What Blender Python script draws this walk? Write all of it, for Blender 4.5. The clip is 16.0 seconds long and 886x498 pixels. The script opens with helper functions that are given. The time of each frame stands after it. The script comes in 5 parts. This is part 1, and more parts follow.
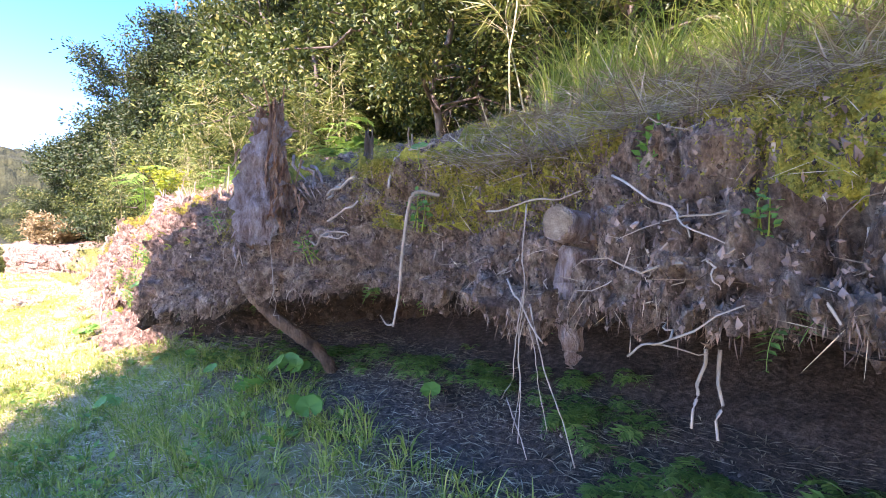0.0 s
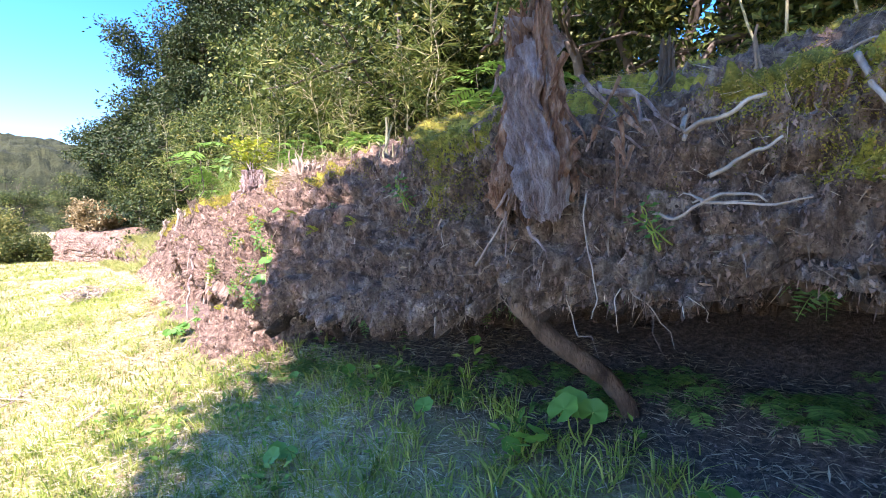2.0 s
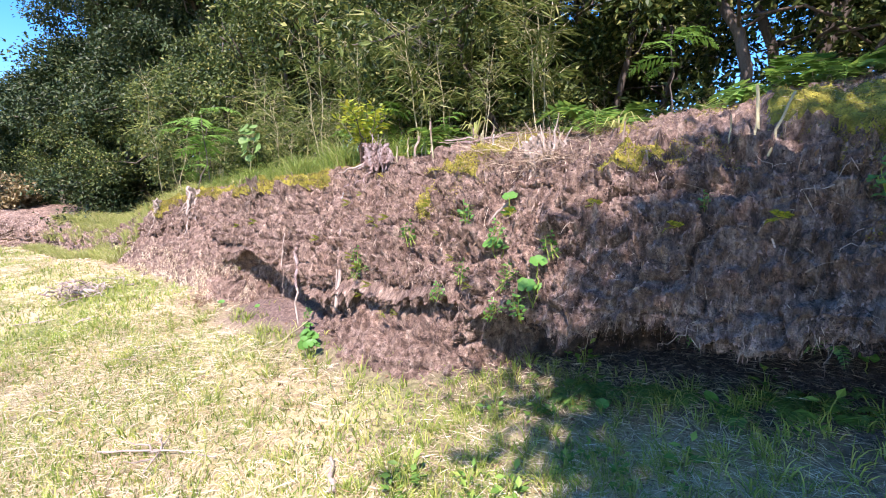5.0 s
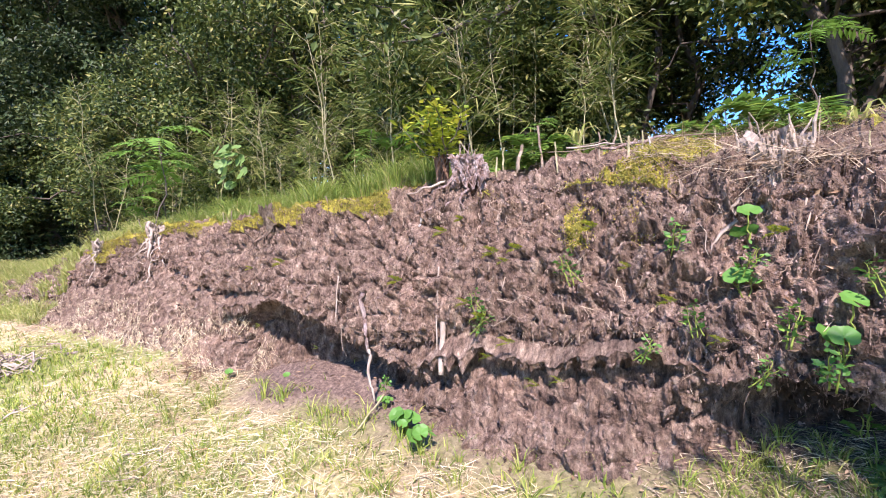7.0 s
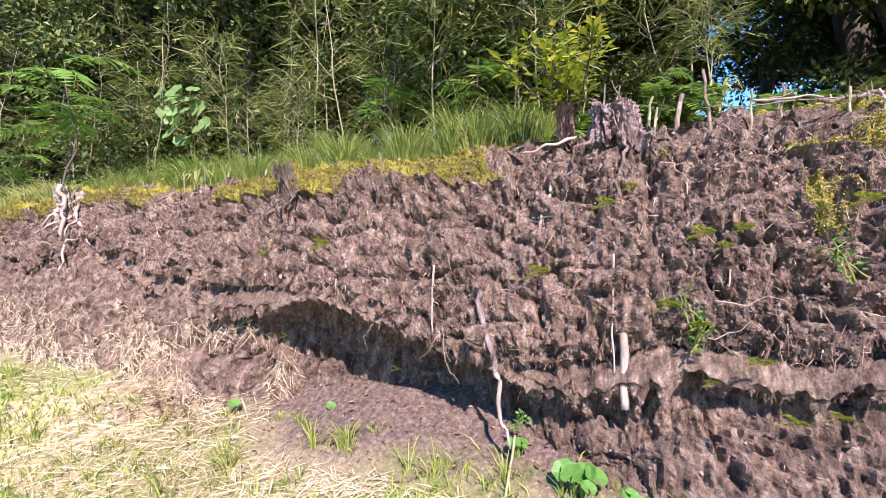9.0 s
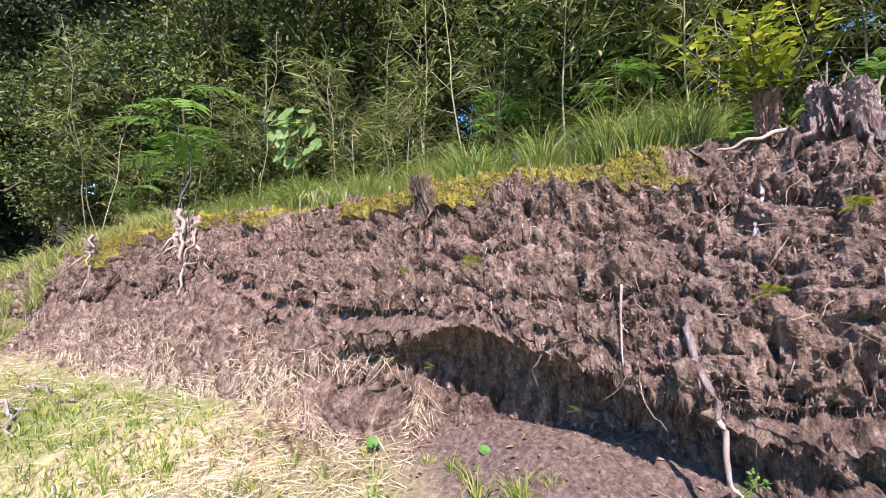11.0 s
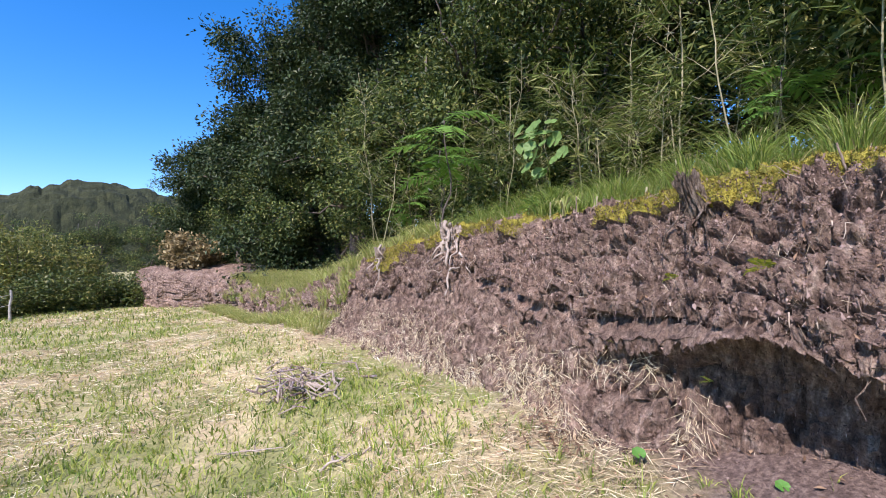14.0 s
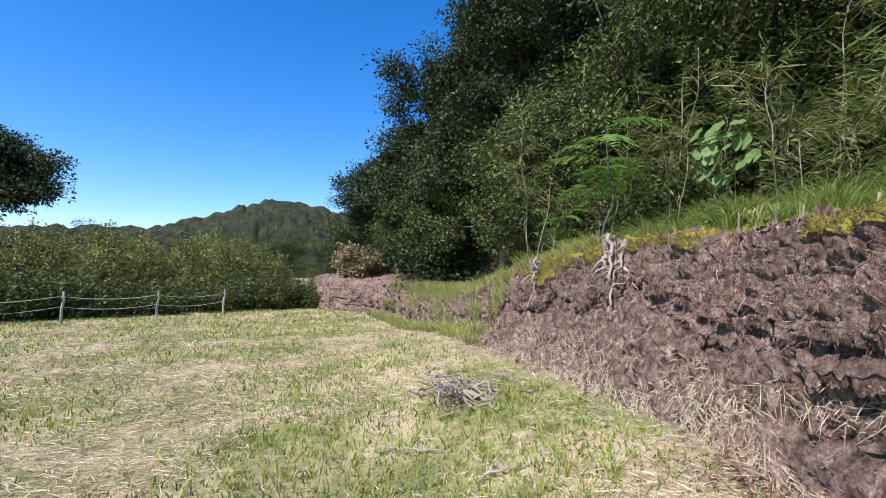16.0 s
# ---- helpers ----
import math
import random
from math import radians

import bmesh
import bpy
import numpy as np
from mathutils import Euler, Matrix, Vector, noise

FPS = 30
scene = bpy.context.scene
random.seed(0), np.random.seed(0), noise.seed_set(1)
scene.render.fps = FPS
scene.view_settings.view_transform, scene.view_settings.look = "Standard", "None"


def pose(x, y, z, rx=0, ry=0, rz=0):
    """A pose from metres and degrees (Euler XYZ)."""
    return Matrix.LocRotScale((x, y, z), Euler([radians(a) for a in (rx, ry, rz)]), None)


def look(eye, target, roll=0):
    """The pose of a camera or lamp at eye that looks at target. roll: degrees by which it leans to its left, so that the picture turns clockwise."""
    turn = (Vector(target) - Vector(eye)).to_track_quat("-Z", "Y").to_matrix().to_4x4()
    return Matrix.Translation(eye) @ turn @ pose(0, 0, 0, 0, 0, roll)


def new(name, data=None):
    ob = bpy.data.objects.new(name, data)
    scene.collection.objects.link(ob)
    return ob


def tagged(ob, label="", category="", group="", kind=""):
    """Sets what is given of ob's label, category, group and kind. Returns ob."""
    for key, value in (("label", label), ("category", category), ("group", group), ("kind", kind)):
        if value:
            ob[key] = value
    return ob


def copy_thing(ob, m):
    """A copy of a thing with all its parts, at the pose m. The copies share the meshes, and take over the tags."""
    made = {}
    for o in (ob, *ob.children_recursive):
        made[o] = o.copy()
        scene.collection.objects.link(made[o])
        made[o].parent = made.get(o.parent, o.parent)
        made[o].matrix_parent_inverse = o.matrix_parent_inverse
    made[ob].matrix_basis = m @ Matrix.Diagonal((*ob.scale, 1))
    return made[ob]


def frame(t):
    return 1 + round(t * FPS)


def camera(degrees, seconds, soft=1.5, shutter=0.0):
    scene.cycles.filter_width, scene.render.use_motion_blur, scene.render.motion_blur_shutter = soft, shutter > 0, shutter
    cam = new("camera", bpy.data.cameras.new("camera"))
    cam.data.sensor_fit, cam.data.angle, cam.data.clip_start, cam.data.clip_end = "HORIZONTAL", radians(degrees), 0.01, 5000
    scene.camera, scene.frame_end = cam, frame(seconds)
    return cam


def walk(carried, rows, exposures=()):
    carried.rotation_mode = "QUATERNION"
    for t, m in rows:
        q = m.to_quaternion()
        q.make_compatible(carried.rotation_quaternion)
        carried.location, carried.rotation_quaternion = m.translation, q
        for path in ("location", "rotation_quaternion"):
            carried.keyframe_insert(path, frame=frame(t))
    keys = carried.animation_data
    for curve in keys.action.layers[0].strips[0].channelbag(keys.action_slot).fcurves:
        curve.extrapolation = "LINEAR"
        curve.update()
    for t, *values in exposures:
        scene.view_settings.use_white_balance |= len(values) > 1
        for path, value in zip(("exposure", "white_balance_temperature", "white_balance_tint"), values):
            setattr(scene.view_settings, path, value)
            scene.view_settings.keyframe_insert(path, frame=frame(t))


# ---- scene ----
cam = camera(86.3, 16.0, soft=1.0)
PATH = [
    (0, (-0.833, -2.597, 1.49), (0.474, -1.083, 1.499), 1.7),
    (0.5, (-0.97, -2.182, 1.505), (0.253, -0.6, 1.478), 1.0),
    (1, (-0.991, -1.753, 1.499), (0.18, -0.131, 1.464), 0.7),
    (1.5, (-1.065, -1.373, 1.473), (0.125, 0.233, 1.412), 1.1),
    (2, (-1.152, -1.037, 1.476), (0.084, 0.533, 1.384), 0.1),
    (2.5, (-1.217, -0.705, 1.466), (0.052, 0.836, 1.348), -0.2),
    (3, (-1.412, -0.415, 1.473), (-0.146, 1.129, 1.358), 0.0),
    (3.5, (-1.766, -0.148, 1.499), (-0.469, 1.368, 1.351), -1.0),
    (4, (-1.949, 0.148, 1.466), (-0.628, 1.64, 1.293), 0.3),
    (4.5, (-2.124, 0.506, 1.51), (-0.723, 1.921, 1.326), 0.4),
    (5, (-2.356, 0.922, 1.555), (-0.885, 2.263, 1.365), 0.3),
    (5.2, (-2.4, 1.075, 1.552), (-0.905, 2.39, 1.365), 0.4),
    (7.3, (-2.439, 2.823, 1.523), (-0.744, 3.883, 1.48), -2.0),
    (7.5, (-2.389, 2.975, 1.517), (-0.673, 4.001, 1.471), -2.0),
    (8, (-2.293, 3.335, 1.511), (-0.506, 4.23, 1.443), -1.2),
    (8.5, (-2.151, 3.769, 1.499), (-0.314, 4.551, 1.382), -0.6),
    (9, (-2.183, 4.144, 1.486), (-0.327, 4.881, 1.366), -0.2),
    (9.2, (-2.197, 4.249, 1.504), (-0.341, 4.984, 1.384), -0.4),
    (11.3, (-2.087, 4.769, 1.412), (-0.377, 5.807, 1.424), -1.1),
    (11.5, (-2.091, 4.784, 1.41), (-0.423, 5.888, 1.405), -1.3),
    (12, (-2.109, 4.809, 1.398), (-0.556, 6.068, 1.374), -1.9),
    (12.5, (-2.13, 4.818, 1.397), (-0.681, 6.196, 1.363), -1.9),
    (13, (-2.166, 4.828, 1.403), (-0.806, 6.295, 1.378), -1.9),
    (13.5, (-2.221, 4.83, 1.406), (-0.971, 6.391, 1.397), -1.8),
    (14, (-2.248, 4.799, 1.413), (-1.136, 6.461, 1.461), -1.2),
    (14.5, (-2.292, 4.812, 1.415), (-1.326, 6.56, 1.506), -0.5),
    (15, (-2.322, 4.832, 1.405), (-1.503, 6.653, 1.515), -0.2),
    (15.5, (-2.332, 4.858, 1.386), (-1.645, 6.733, 1.492), 0.3),
    (16, (-2.345, 4.869, 1.379), (-1.786, 6.786, 1.495), 0.9),
]
walk(cam, [(t, look(eye, target, roll)) for t, eye, target, roll in PATH],
     exposures=((0.0, 2.68, 6950, 46), (0.5, 2.36, 6800, 42), (1.5, 2.12, 6550, 36), (2.5, 2.05, 6450, 33), (3.5, 1.8, 6400, 32), (5.0, 1.43, 6350, 32), (9.0, 1.26, 6450, 32), (12.5, 0.93, 6250, 29), (14.5, 0.62, 6150, 26), (16.0, 0.52, 6150, 24)))

# ---- sky and sun ----
SUN_FROM = Vector((-0.72, -0.42, 0.95)).normalized()
world = bpy.data.worlds.new("sky")
scene.world = world
world.use_nodes = True
wn = world.node_tree.nodes
sky = wn.new("ShaderNodeTexSky")
sky.sky_type = "NISHITA"
sky.sun_disc = False
sky.sun_elevation = math.asin(SUN_FROM.z)
sky.sun_rotation = math.atan2(SUN_FROM.x, SUN_FROM.y)
sky.air_density, sky.dust_density, sky.ozone_density = 1.0, 0.15, 4.0
wn["Background"].inputs["Strength"].default_value = 0.15
deep = wn.new("ShaderNodeHueSaturation")
deep.inputs["Saturation"].default_value, deep.inputs["Hue"].default_value = 1.36, 0.501
world.node_tree.links.new(sky.outputs["Color"], deep.inputs["Color"])
world.node_tree.links.new(deep.outputs["Color"], wn["Background"].inputs["Color"])
sun_data = bpy.data.lights.new("sun", "SUN")
sun_data.energy, sun_data.angle, sun_data.color = 5.0, radians(0.53), (1.0, 0.95, 0.87)
sun = new("sun", sun_data)
sun.matrix_world = look(SUN_FROM * 60, (0, 0, 0))

# ---- materials ----
def material(name, rough=0.8, metal=0.0):
    m = bpy.data.materials.new(name)
    m.use_nodes = True
    nt = m.node_tree
    b = nt.nodes["Principled BSDF"]
    b.inputs["Roughness"].default_value, b.inputs["Metallic"].default_value = rough, metal
    b.inputs["Specular IOR Level"].default_value = 0.3
    return m, nt, b


def add(nt, kind, **values):
    n = nt.nodes.new(kind)
    for k, v in values.items():
        n.inputs[k].default_value = v
    return n


def noise_tex(nt, scale, detail=6.0, rough=0.6, stretch=None):
    co = nt.nodes.new("ShaderNodeTexCoord")
    n = add(nt, "ShaderNodeTexNoise", Scale=scale, Detail=detail, Roughness=rough)
    if stretch:
        mp = add(nt, "ShaderNodeMapping", Scale=stretch)
        nt.links.new(co.outputs["Object"], mp.inputs["Vector"])
        nt.links.new(mp.outputs["Vector"], n.inputs["Vector"])
    else:
        nt.links.new(co.outputs["Object"], n.inputs["Vector"])
    return n.outputs["Fac"]


def ramp(nt, fac, stops):
    r = nt.nodes.new("ShaderNodeValToRGB")
    e = r.color_ramp.elements
    while len(e) < len(stops):
        e.new(0.5)
    for k, (p, c) in zip(e, stops):
        k.position, k.color = p, (*c, 1)
    nt.links.new(fac, r.inputs["Fac"])
    return r.outputs["Color"]


def mixed(nt, fac, a, b, mode="MIX"):
    n = nt.nodes.new("ShaderNodeMix")
    n.data_type, n.blend_type = "RGBA", mode
    if isinstance(fac, (int, float)):
        n.inputs["Factor"].default_value = fac
    else:
        nt.links.new(fac, n.inputs["Factor"])
    for socket, v in ((n.inputs["A"], a), (n.inputs["B"], b)):
        if isinstance(v, tuple):
            socket.default_value = (*v, 1)
        else:
            nt.links.new(v, socket)
    return n.outputs["Result"]


def bump(nt, b, height, strength=0.6, distance=0.02):
    n = add(nt, "ShaderNodeBump", Strength=strength, Distance=distance)
    nt.links.new(height, n.inputs["Height"])
    nt.links.new(n.outputs["Normal"], b.inputs["Normal"])


def grainy(name, stops, scale, rough=0.85, relief=0.5, stretch=None, depth=0.01, fine=None):
    """A surface whose colour runs through stops by a noise, with a finer grain over it."""
    m, nt, b = material(name, rough)
    a = noise_tex(nt, scale, 8, 0.65, stretch)
    f = noise_tex(nt, fine or scale * 9, 4, 0.7, stretch)
    col = ramp(nt, a, stops)
    col = mixed(nt, 0.55, col, ramp(nt, f, [(0.3, (0.35,) * 3), (0.7, (0.75,) * 3)]), "OVERLAY")
    nt.links.new(col, b.inputs["Base Color"])
    bump(nt, b, f, relief, depth)
    return m


def leafy(name, stops, rough=0.5, clear=0.35, per_object=False):
    """Leaves: a colour of its own for each leaf, and light that comes through."""
    m, nt, b = material(name, rough)
    if per_object:
        info = nt.nodes.new("ShaderNodeObjectInfo")
    else:
        info = nt.nodes.new("ShaderNodeNewGeometry")
    fac = info.outputs["Random" if per_object else "Random Per Island"]
    col = ramp(nt, fac, stops)
    patch = noise_tex(nt, 1.3, 3)
    col = mixed(nt, 0.6, col, ramp(nt, patch, [(0.3, (0.32,) * 3), (0.7, (0.68,) * 3)]), "OVERLAY")
    nt.links.new(col, b.inputs["Base Color"])
    t = nt.nodes.new("ShaderNodeBsdfTranslucent")
    nt.links.new(col, t.inputs["Color"])
    s = add(nt, "ShaderNodeMixShader", Fac=clear)
    nt.links.new(b.outputs["BSDF"], s.inputs[1])
    nt.links.new(t.outputs["BSDF"], s.inputs[2])
    nt.links.new(s.outputs["Shader"], nt.nodes["Material Output"].inputs["Surface"])
    return m


def soil_material():
    m, nt, b = material("bank_soil", 0.95)
    streak = noise_tex(nt, 9, 8, 0.72, (1.5, 2.2, 0.8))
    col = ramp(nt, streak, [(0.32, (0.054, 0.034, 0.025)), (0.43, (0.145, 0.096, 0.071)), (0.55, (0.262, 0.186, 0.138)), (0.70, (0.48, 0.38, 0.285))])
    patch = noise_tex(nt, 1.7, 5)
    col = mixed(nt, 0.75, col, ramp(nt, patch, [(0.34, (0.34, 0.32, 0.31)), (0.5, (0.5, 0.5, 0.5)), (0.66, (0.66, 0.63, 0.62))]), "OVERLAY")
    pit = noise_tex(nt, 26, 6, 0.7, (1.0, 1.5, 0.7))
    col = mixed(nt, 0.7, col, ramp(nt, pit, [(0.36, (0.16,) * 3), (0.5, (0.5,) * 3), (0.66, (0.70,) * 3)]), "OVERLAY")
    fine = noise_tex(nt, 95, 5, 0.75)
    col = mixed(nt, 0.65, col, ramp(nt, fine, [(0.35, (0.25,) * 3), (0.65, (0.75,) * 3)]), "OVERLAY")
    nt.links.new(col, b.inputs["Base Color"])
    both = nt.nodes.new("ShaderNodeMath")
    nt.links.new(streak, both.inputs[0])
    nt.links.new(fine, both.inputs[1])
    bump(nt, b, both.outputs[0], 1.0, 0.02)
    return m


def field_material():
    m, nt, b = material("field_ground", 0.95)
    a = noise_tex(nt, 0.9, 8, 0.65)
    f = noise_tex(nt, 35, 6, 0.75)
    col = ramp(nt, a, [(0.3, (0.16, 0.18, 0.055)), (0.46, (0.29, 0.28, 0.11)), (0.6, (0.50, 0.41, 0.225)), (0.75, (0.32, 0.225, 0.14))])
    col = mixed(nt, 0.8, col, ramp(nt, f, [(0.3, (0.25,) * 3), (0.7, (0.75,) * 3)]), "OVERLAY")
    co = nt.nodes.new("ShaderNodeTexCoord")
    s = nt.nodes.new("ShaderNodeSeparateXYZ")
    nt.links.new(co.outputs["Object"], s.inputs["Vector"])
    r = add(nt, "ShaderNodeMapRange", **{"From Min": -0.25, "From Max": 0.3})
    w = add(nt, "ShaderNodeMath")
    w.operation = "MULTIPLY_ADD"
    w.inputs[1].default_value, w.inputs[2].default_value = 1.2, -0.6
    nt.links.new(a, w.inputs[0])
    plus = nt.nodes.new("ShaderNodeMath")
    away = nt.nodes.new("ShaderNodeMath")
    away.operation = "SUBTRACT"
    away.inputs[1].default_value = 4.4
    nt.links.new(s.outputs["Y"], away.inputs[0])
    far = nt.nodes.new("ShaderNodeMath")
    far.operation = "ABSOLUTE"
    nt.links.new(away.outputs[0], far.inputs[0])
    hollow = add(nt, "ShaderNodeMapRange", **{"From Min": 1.2, "From Max": 2.6, "To Min": 0.4, "To Max": 0.0})
    nt.links.new(far.outputs[0], hollow.inputs["Value"])
    shift = nt.nodes.new("ShaderNodeMath")
    nt.links.new(s.outputs["X"], shift.inputs[0])
    nt.links.new(hollow.outputs["Result"], shift.inputs[1])
    nt.links.new(shift.outputs[0], plus.inputs[0])
    nt.links.new(w.outputs[0], plus.inputs[1])
    nt.links.new(plus.outputs[0], r.inputs["Value"])
    earth = ramp(nt, f, [(0.32, (0.05, 0.032, 0.025)), (0.5, (0.145, 0.100, 0.079)), (0.68, (0.30, 0.22, 0.17))])
    # dark humus, with the shade of this stretch mixed into its colour
    shaded_humus = ramp(nt, f, [(0.32, (0.028, 0.019, 0.016)), (0.5, (0.085, 0.060, 0.051)), (0.68, (0.20, 0.15, 0.12))])
    stretch = nt.nodes.new("ShaderNodeMath")
    nt.links.new(s.outputs["Y"], stretch.inputs[0])
    nt.links.new(w.outputs[0], stretch.inputs[1])
    # the shade-darkened earth fades out where the shaded stretch ends
    shade_mix = add(nt, "ShaderNodeMapRange", **{"From Min": 2.3, "From Max": 3.0, "To Min": 1.0, "To Max": 0.0})
    nt.links.new(stretch.outputs[0], shade_mix.inputs["Value"])
    earth = mixed(nt, shade_mix.outputs["Result"], earth, shaded_humus)
    col = mixed(nt, r.outputs["Result"], col, earth)
    nt.links.new(col, b.inputs["Base Color"])
    bump(nt, b, f, 0.8, 0.03)
    return m


SOIL, FIELD = soil_material(), field_material()
ROOTFIBRE = leafy("root_fibre", [(0.0, (0.03, 0.019, 0.015)), (0.5, (0.14, 0.092, 0.072)), (0.85, (0.27, 0.19, 0.15)), (0.96, (0.36, 0.27, 0.2)), (1.0, (0.58, 0.48, 0.36))], 0.9, 0.0)
MOSS = leafy("moss", [(0.0, (0.10, 0.10, 0.02)), (0.45, (0.25, 0.23, 0.04)), (0.85, (0.38, 0.32, 0.06)), (1.0, (0.36, 0.22, 0.07))], 0.9, 0.2)
STRAW = leafy("dry_straw", [(0.0, (0.28, 0.20, 0.12)), (0.35, (0.58, 0.49, 0.30)), (0.85, (0.80, 0.72, 0.50)), (1.0, (0.50, 0.28, 0.15))], 0.7, 0.2)
GRASS = leafy("green_grass", [(0.0, (0.11, 0.18, 0.03)), (0.5, (0.24, 0.32, 0.055)), (1.0, (0.46, 0.46, 0.12))], 0.5, 0.35)
TALLGRASS = leafy("tall_grass", [(0.0, (0.10, 0.17, 0.03)), (0.6, (0.22, 0.31, 0.055)), (0.9, (0.38, 0.42, 0.11)), (1.0, (0.55, 0.47, 0.25))], 0.45, 0.35)
FERN = leafy("fern_green", [(0.0, (0.08, 0.17, 0.03)), (0.6, (0.15, 0.29, 0.05)), (1.0, (0.32, 0.44, 0.08))], 0.5, 0.35)
UNDERFERN = leafy("shade_fern_green", [(0.0, (0.09, 0.19, 0.05)), (0.6, (0.16, 0.31, 0.075)), (1.0, (0.29, 0.43, 0.11))], 0.5, 0.35)
BRIGHT = leafy("bright_leaf", [(0.0, (0.06, 0.18, 0.035)), (0.6, (0.11, 0.27, 0.05)), (1.0, (0.22, 0.38, 0.07))], 0.45, 0.35)
YELLOWGREEN = leafy("yellow_green_leaf", [(0.0, (0.16, 0.24, 0.02)), (0.6, (0.32, 0.38, 0.035)), (1.0, (0.52, 0.50, 0.06))], 0.4, 0.35)
CANOPY = leafy("evergreen_leaf", [(0.0, (0.016, 0.030, 0.009)), (0.5, (0.030, 0.054, 0.015)), (0.85, (0.052, 0.082, 0.023)), (1.0, (0.10, 0.11, 0.036))], 0.55, 0.15)
CANOPY2 = leafy("olive_leaf", [(0.0, (0.035, 0.058, 0.013)), (0.5, (0.070, 0.096, 0.021)), (0.85, (0.12, 0.145, 0.032)), (1.0, (0.22, 0.20, 0.055))], 0.45, 0.22)
BAMBOOLEAF = leafy("bamboo_leaf", [(0.0, (0.07, 0.11, 0.02)), (0.6, (0.17, 0.22, 0.05)), (1.0, (0.36, 0.36, 0.13))], 0.5, 0.35)
DRYGRASS = leafy("dry_bush_leaf", [(0.0, (0.16, 0.12, 0.05)), (0.6, (0.30, 0.23, 0.11)), (1.0, (0.44, 0.36, 0.19))], 0.7, 0.2)
CUTWOOD = grainy("old_sawn_wood", [(0.3, (0.16, 0.11, 0.075)), (0.55, (0.31, 0.235, 0.165)), (0.75, (0.48, 0.39, 0.29))], 22, 0.9, 0.8, None, 0.02)
ROOTLET = leafy("pale_rootlet", [(0.0, (0.11, 0.075, 0.055)), (0.5, (0.23, 0.165, 0.12)), (0.9, (0.40, 0.32, 0.24)), (1.0, (0.58, 0.49, 0.38))], 0.85, 0.0)
# bank soil with the shade under the overhang put into its colour
SHADESOIL = grainy("shaded_soil", [(0.3, (0.016, 0.011, 0.009)), (0.5, (0.055, 0.037, 0.028)), (0.72, (0.13, 0.085, 0.06))], 9, 0.95, 1.0, None, 0.02, 70)
MOSSBED = grainy("moss_bed", [(0.3, (0.08, 0.085, 0.015)), (0.46, (0.19, 0.18, 0.03)), (0.58, (0.36, 0.32, 0.045)), (0.74, (0.48, 0.39, 0.08))], 7, 0.95, 1.0, None, 0.02, 80)
DEADLEAF = leafy("dead_leaf", [(0.0, (0.12, 0.07, 0.04)), (0.6, (0.25, 0.155, 0.09)), (1.0, (0.40, 0.28, 0.17))], 0.7, 0.15)
BARK = grainy("bark", [(0.3, (0.05, 0.04, 0.032)), (0.6, (0.12, 0.10, 0.08)), (0.8, (0.2, 0.17, 0.14))], 6, 0.9, 0.7, (1, 1, 0.25))
ROTWOOD = grainy("rotten_wood", [(0.25, (0.10, 0.05, 0.04)), (0.40, (0.27, 0.175, 0.14)), (0.54, (0.44, 0.34, 0.31)), (0.72, (0.62, 0.55, 0.53))], 11, 0.95, 1.0, (2.0, 2.0, 0.7), 0.04, 60)
STALK = leafy("brown_stalk", [(0.0, (0.14, 0.09, 0.06)), (0.6, (0.32, 0.24, 0.16)), (1.0, (0.56, 0.47, 0.33))], 0.8, 0.1)
ROOTBARK = grainy("root_bark", [(0.3, (0.035, 0.022, 0.017)), (0.55, (0.15, 0.095, 0.065)), (0.75, (0.36, 0.25, 0.17))], 12, 0.95, 0.8, (1, 1, 0.4), 0.02)
UNDER = leafy("understorey_leaf", [(0.0, (0.018, 0.036, 0.009)), (0.5, (0.058, 0.092, 0.019)), (0.85, (0.13, 0.165, 0.038)), (1.0, (0.28, 0.27, 0.08))], 0.52, 0.25)
THICKET = leafy("thicket_leaf", [(0.0, (0.06, 0.085, 0.018)), (0.5, (0.15, 0.17, 0.035)), (0.85, (0.25, 0.25, 0.06)), (1.0, (0.38, 0.32, 0.1))], 0.45, 0.3)
DRYWOOD = grainy("weathered_wood", [(0.3, (0.18, 0.14, 0.11)), (0.55, (0.34, 0.28, 0.225)), (0.8, (0.52, 0.45, 0.38))], 8, 0.85, 0.6, (1, 1, 0.4))
CULM = grainy("pale_culm", [(0.3, (0.20, 0.19, 0.10)), (0.6, (0.34, 0.31, 0.18)), (0.8, (0.46, 0.42, 0.28))], 5, 0.6, 0.3)
POLE = grainy("grey_post", [(0.3, (0.22, 0.21, 0.185)), (0.7, (0.42, 0.40, 0.355))], 12, 0.8, 0.4)
ROPE = grainy("pale_rope", [(0.3, (0.42, 0.41, 0.38)), (0.7, (0.6, 0.59, 0.55))], 30, 0.8, 0.4)


# ---- shapes ----
def hashed(i, j, k):
    h = (i * 374761393 + j * 668265263 + k * 1274126177) & 0xFFFFFFFF
    h = ((h ^ (h >> 13)) * 1103515245) & 0xFFFFFFFF
    return ((h ^ (h >> 16)) & 0xFFFF) / 65535.0


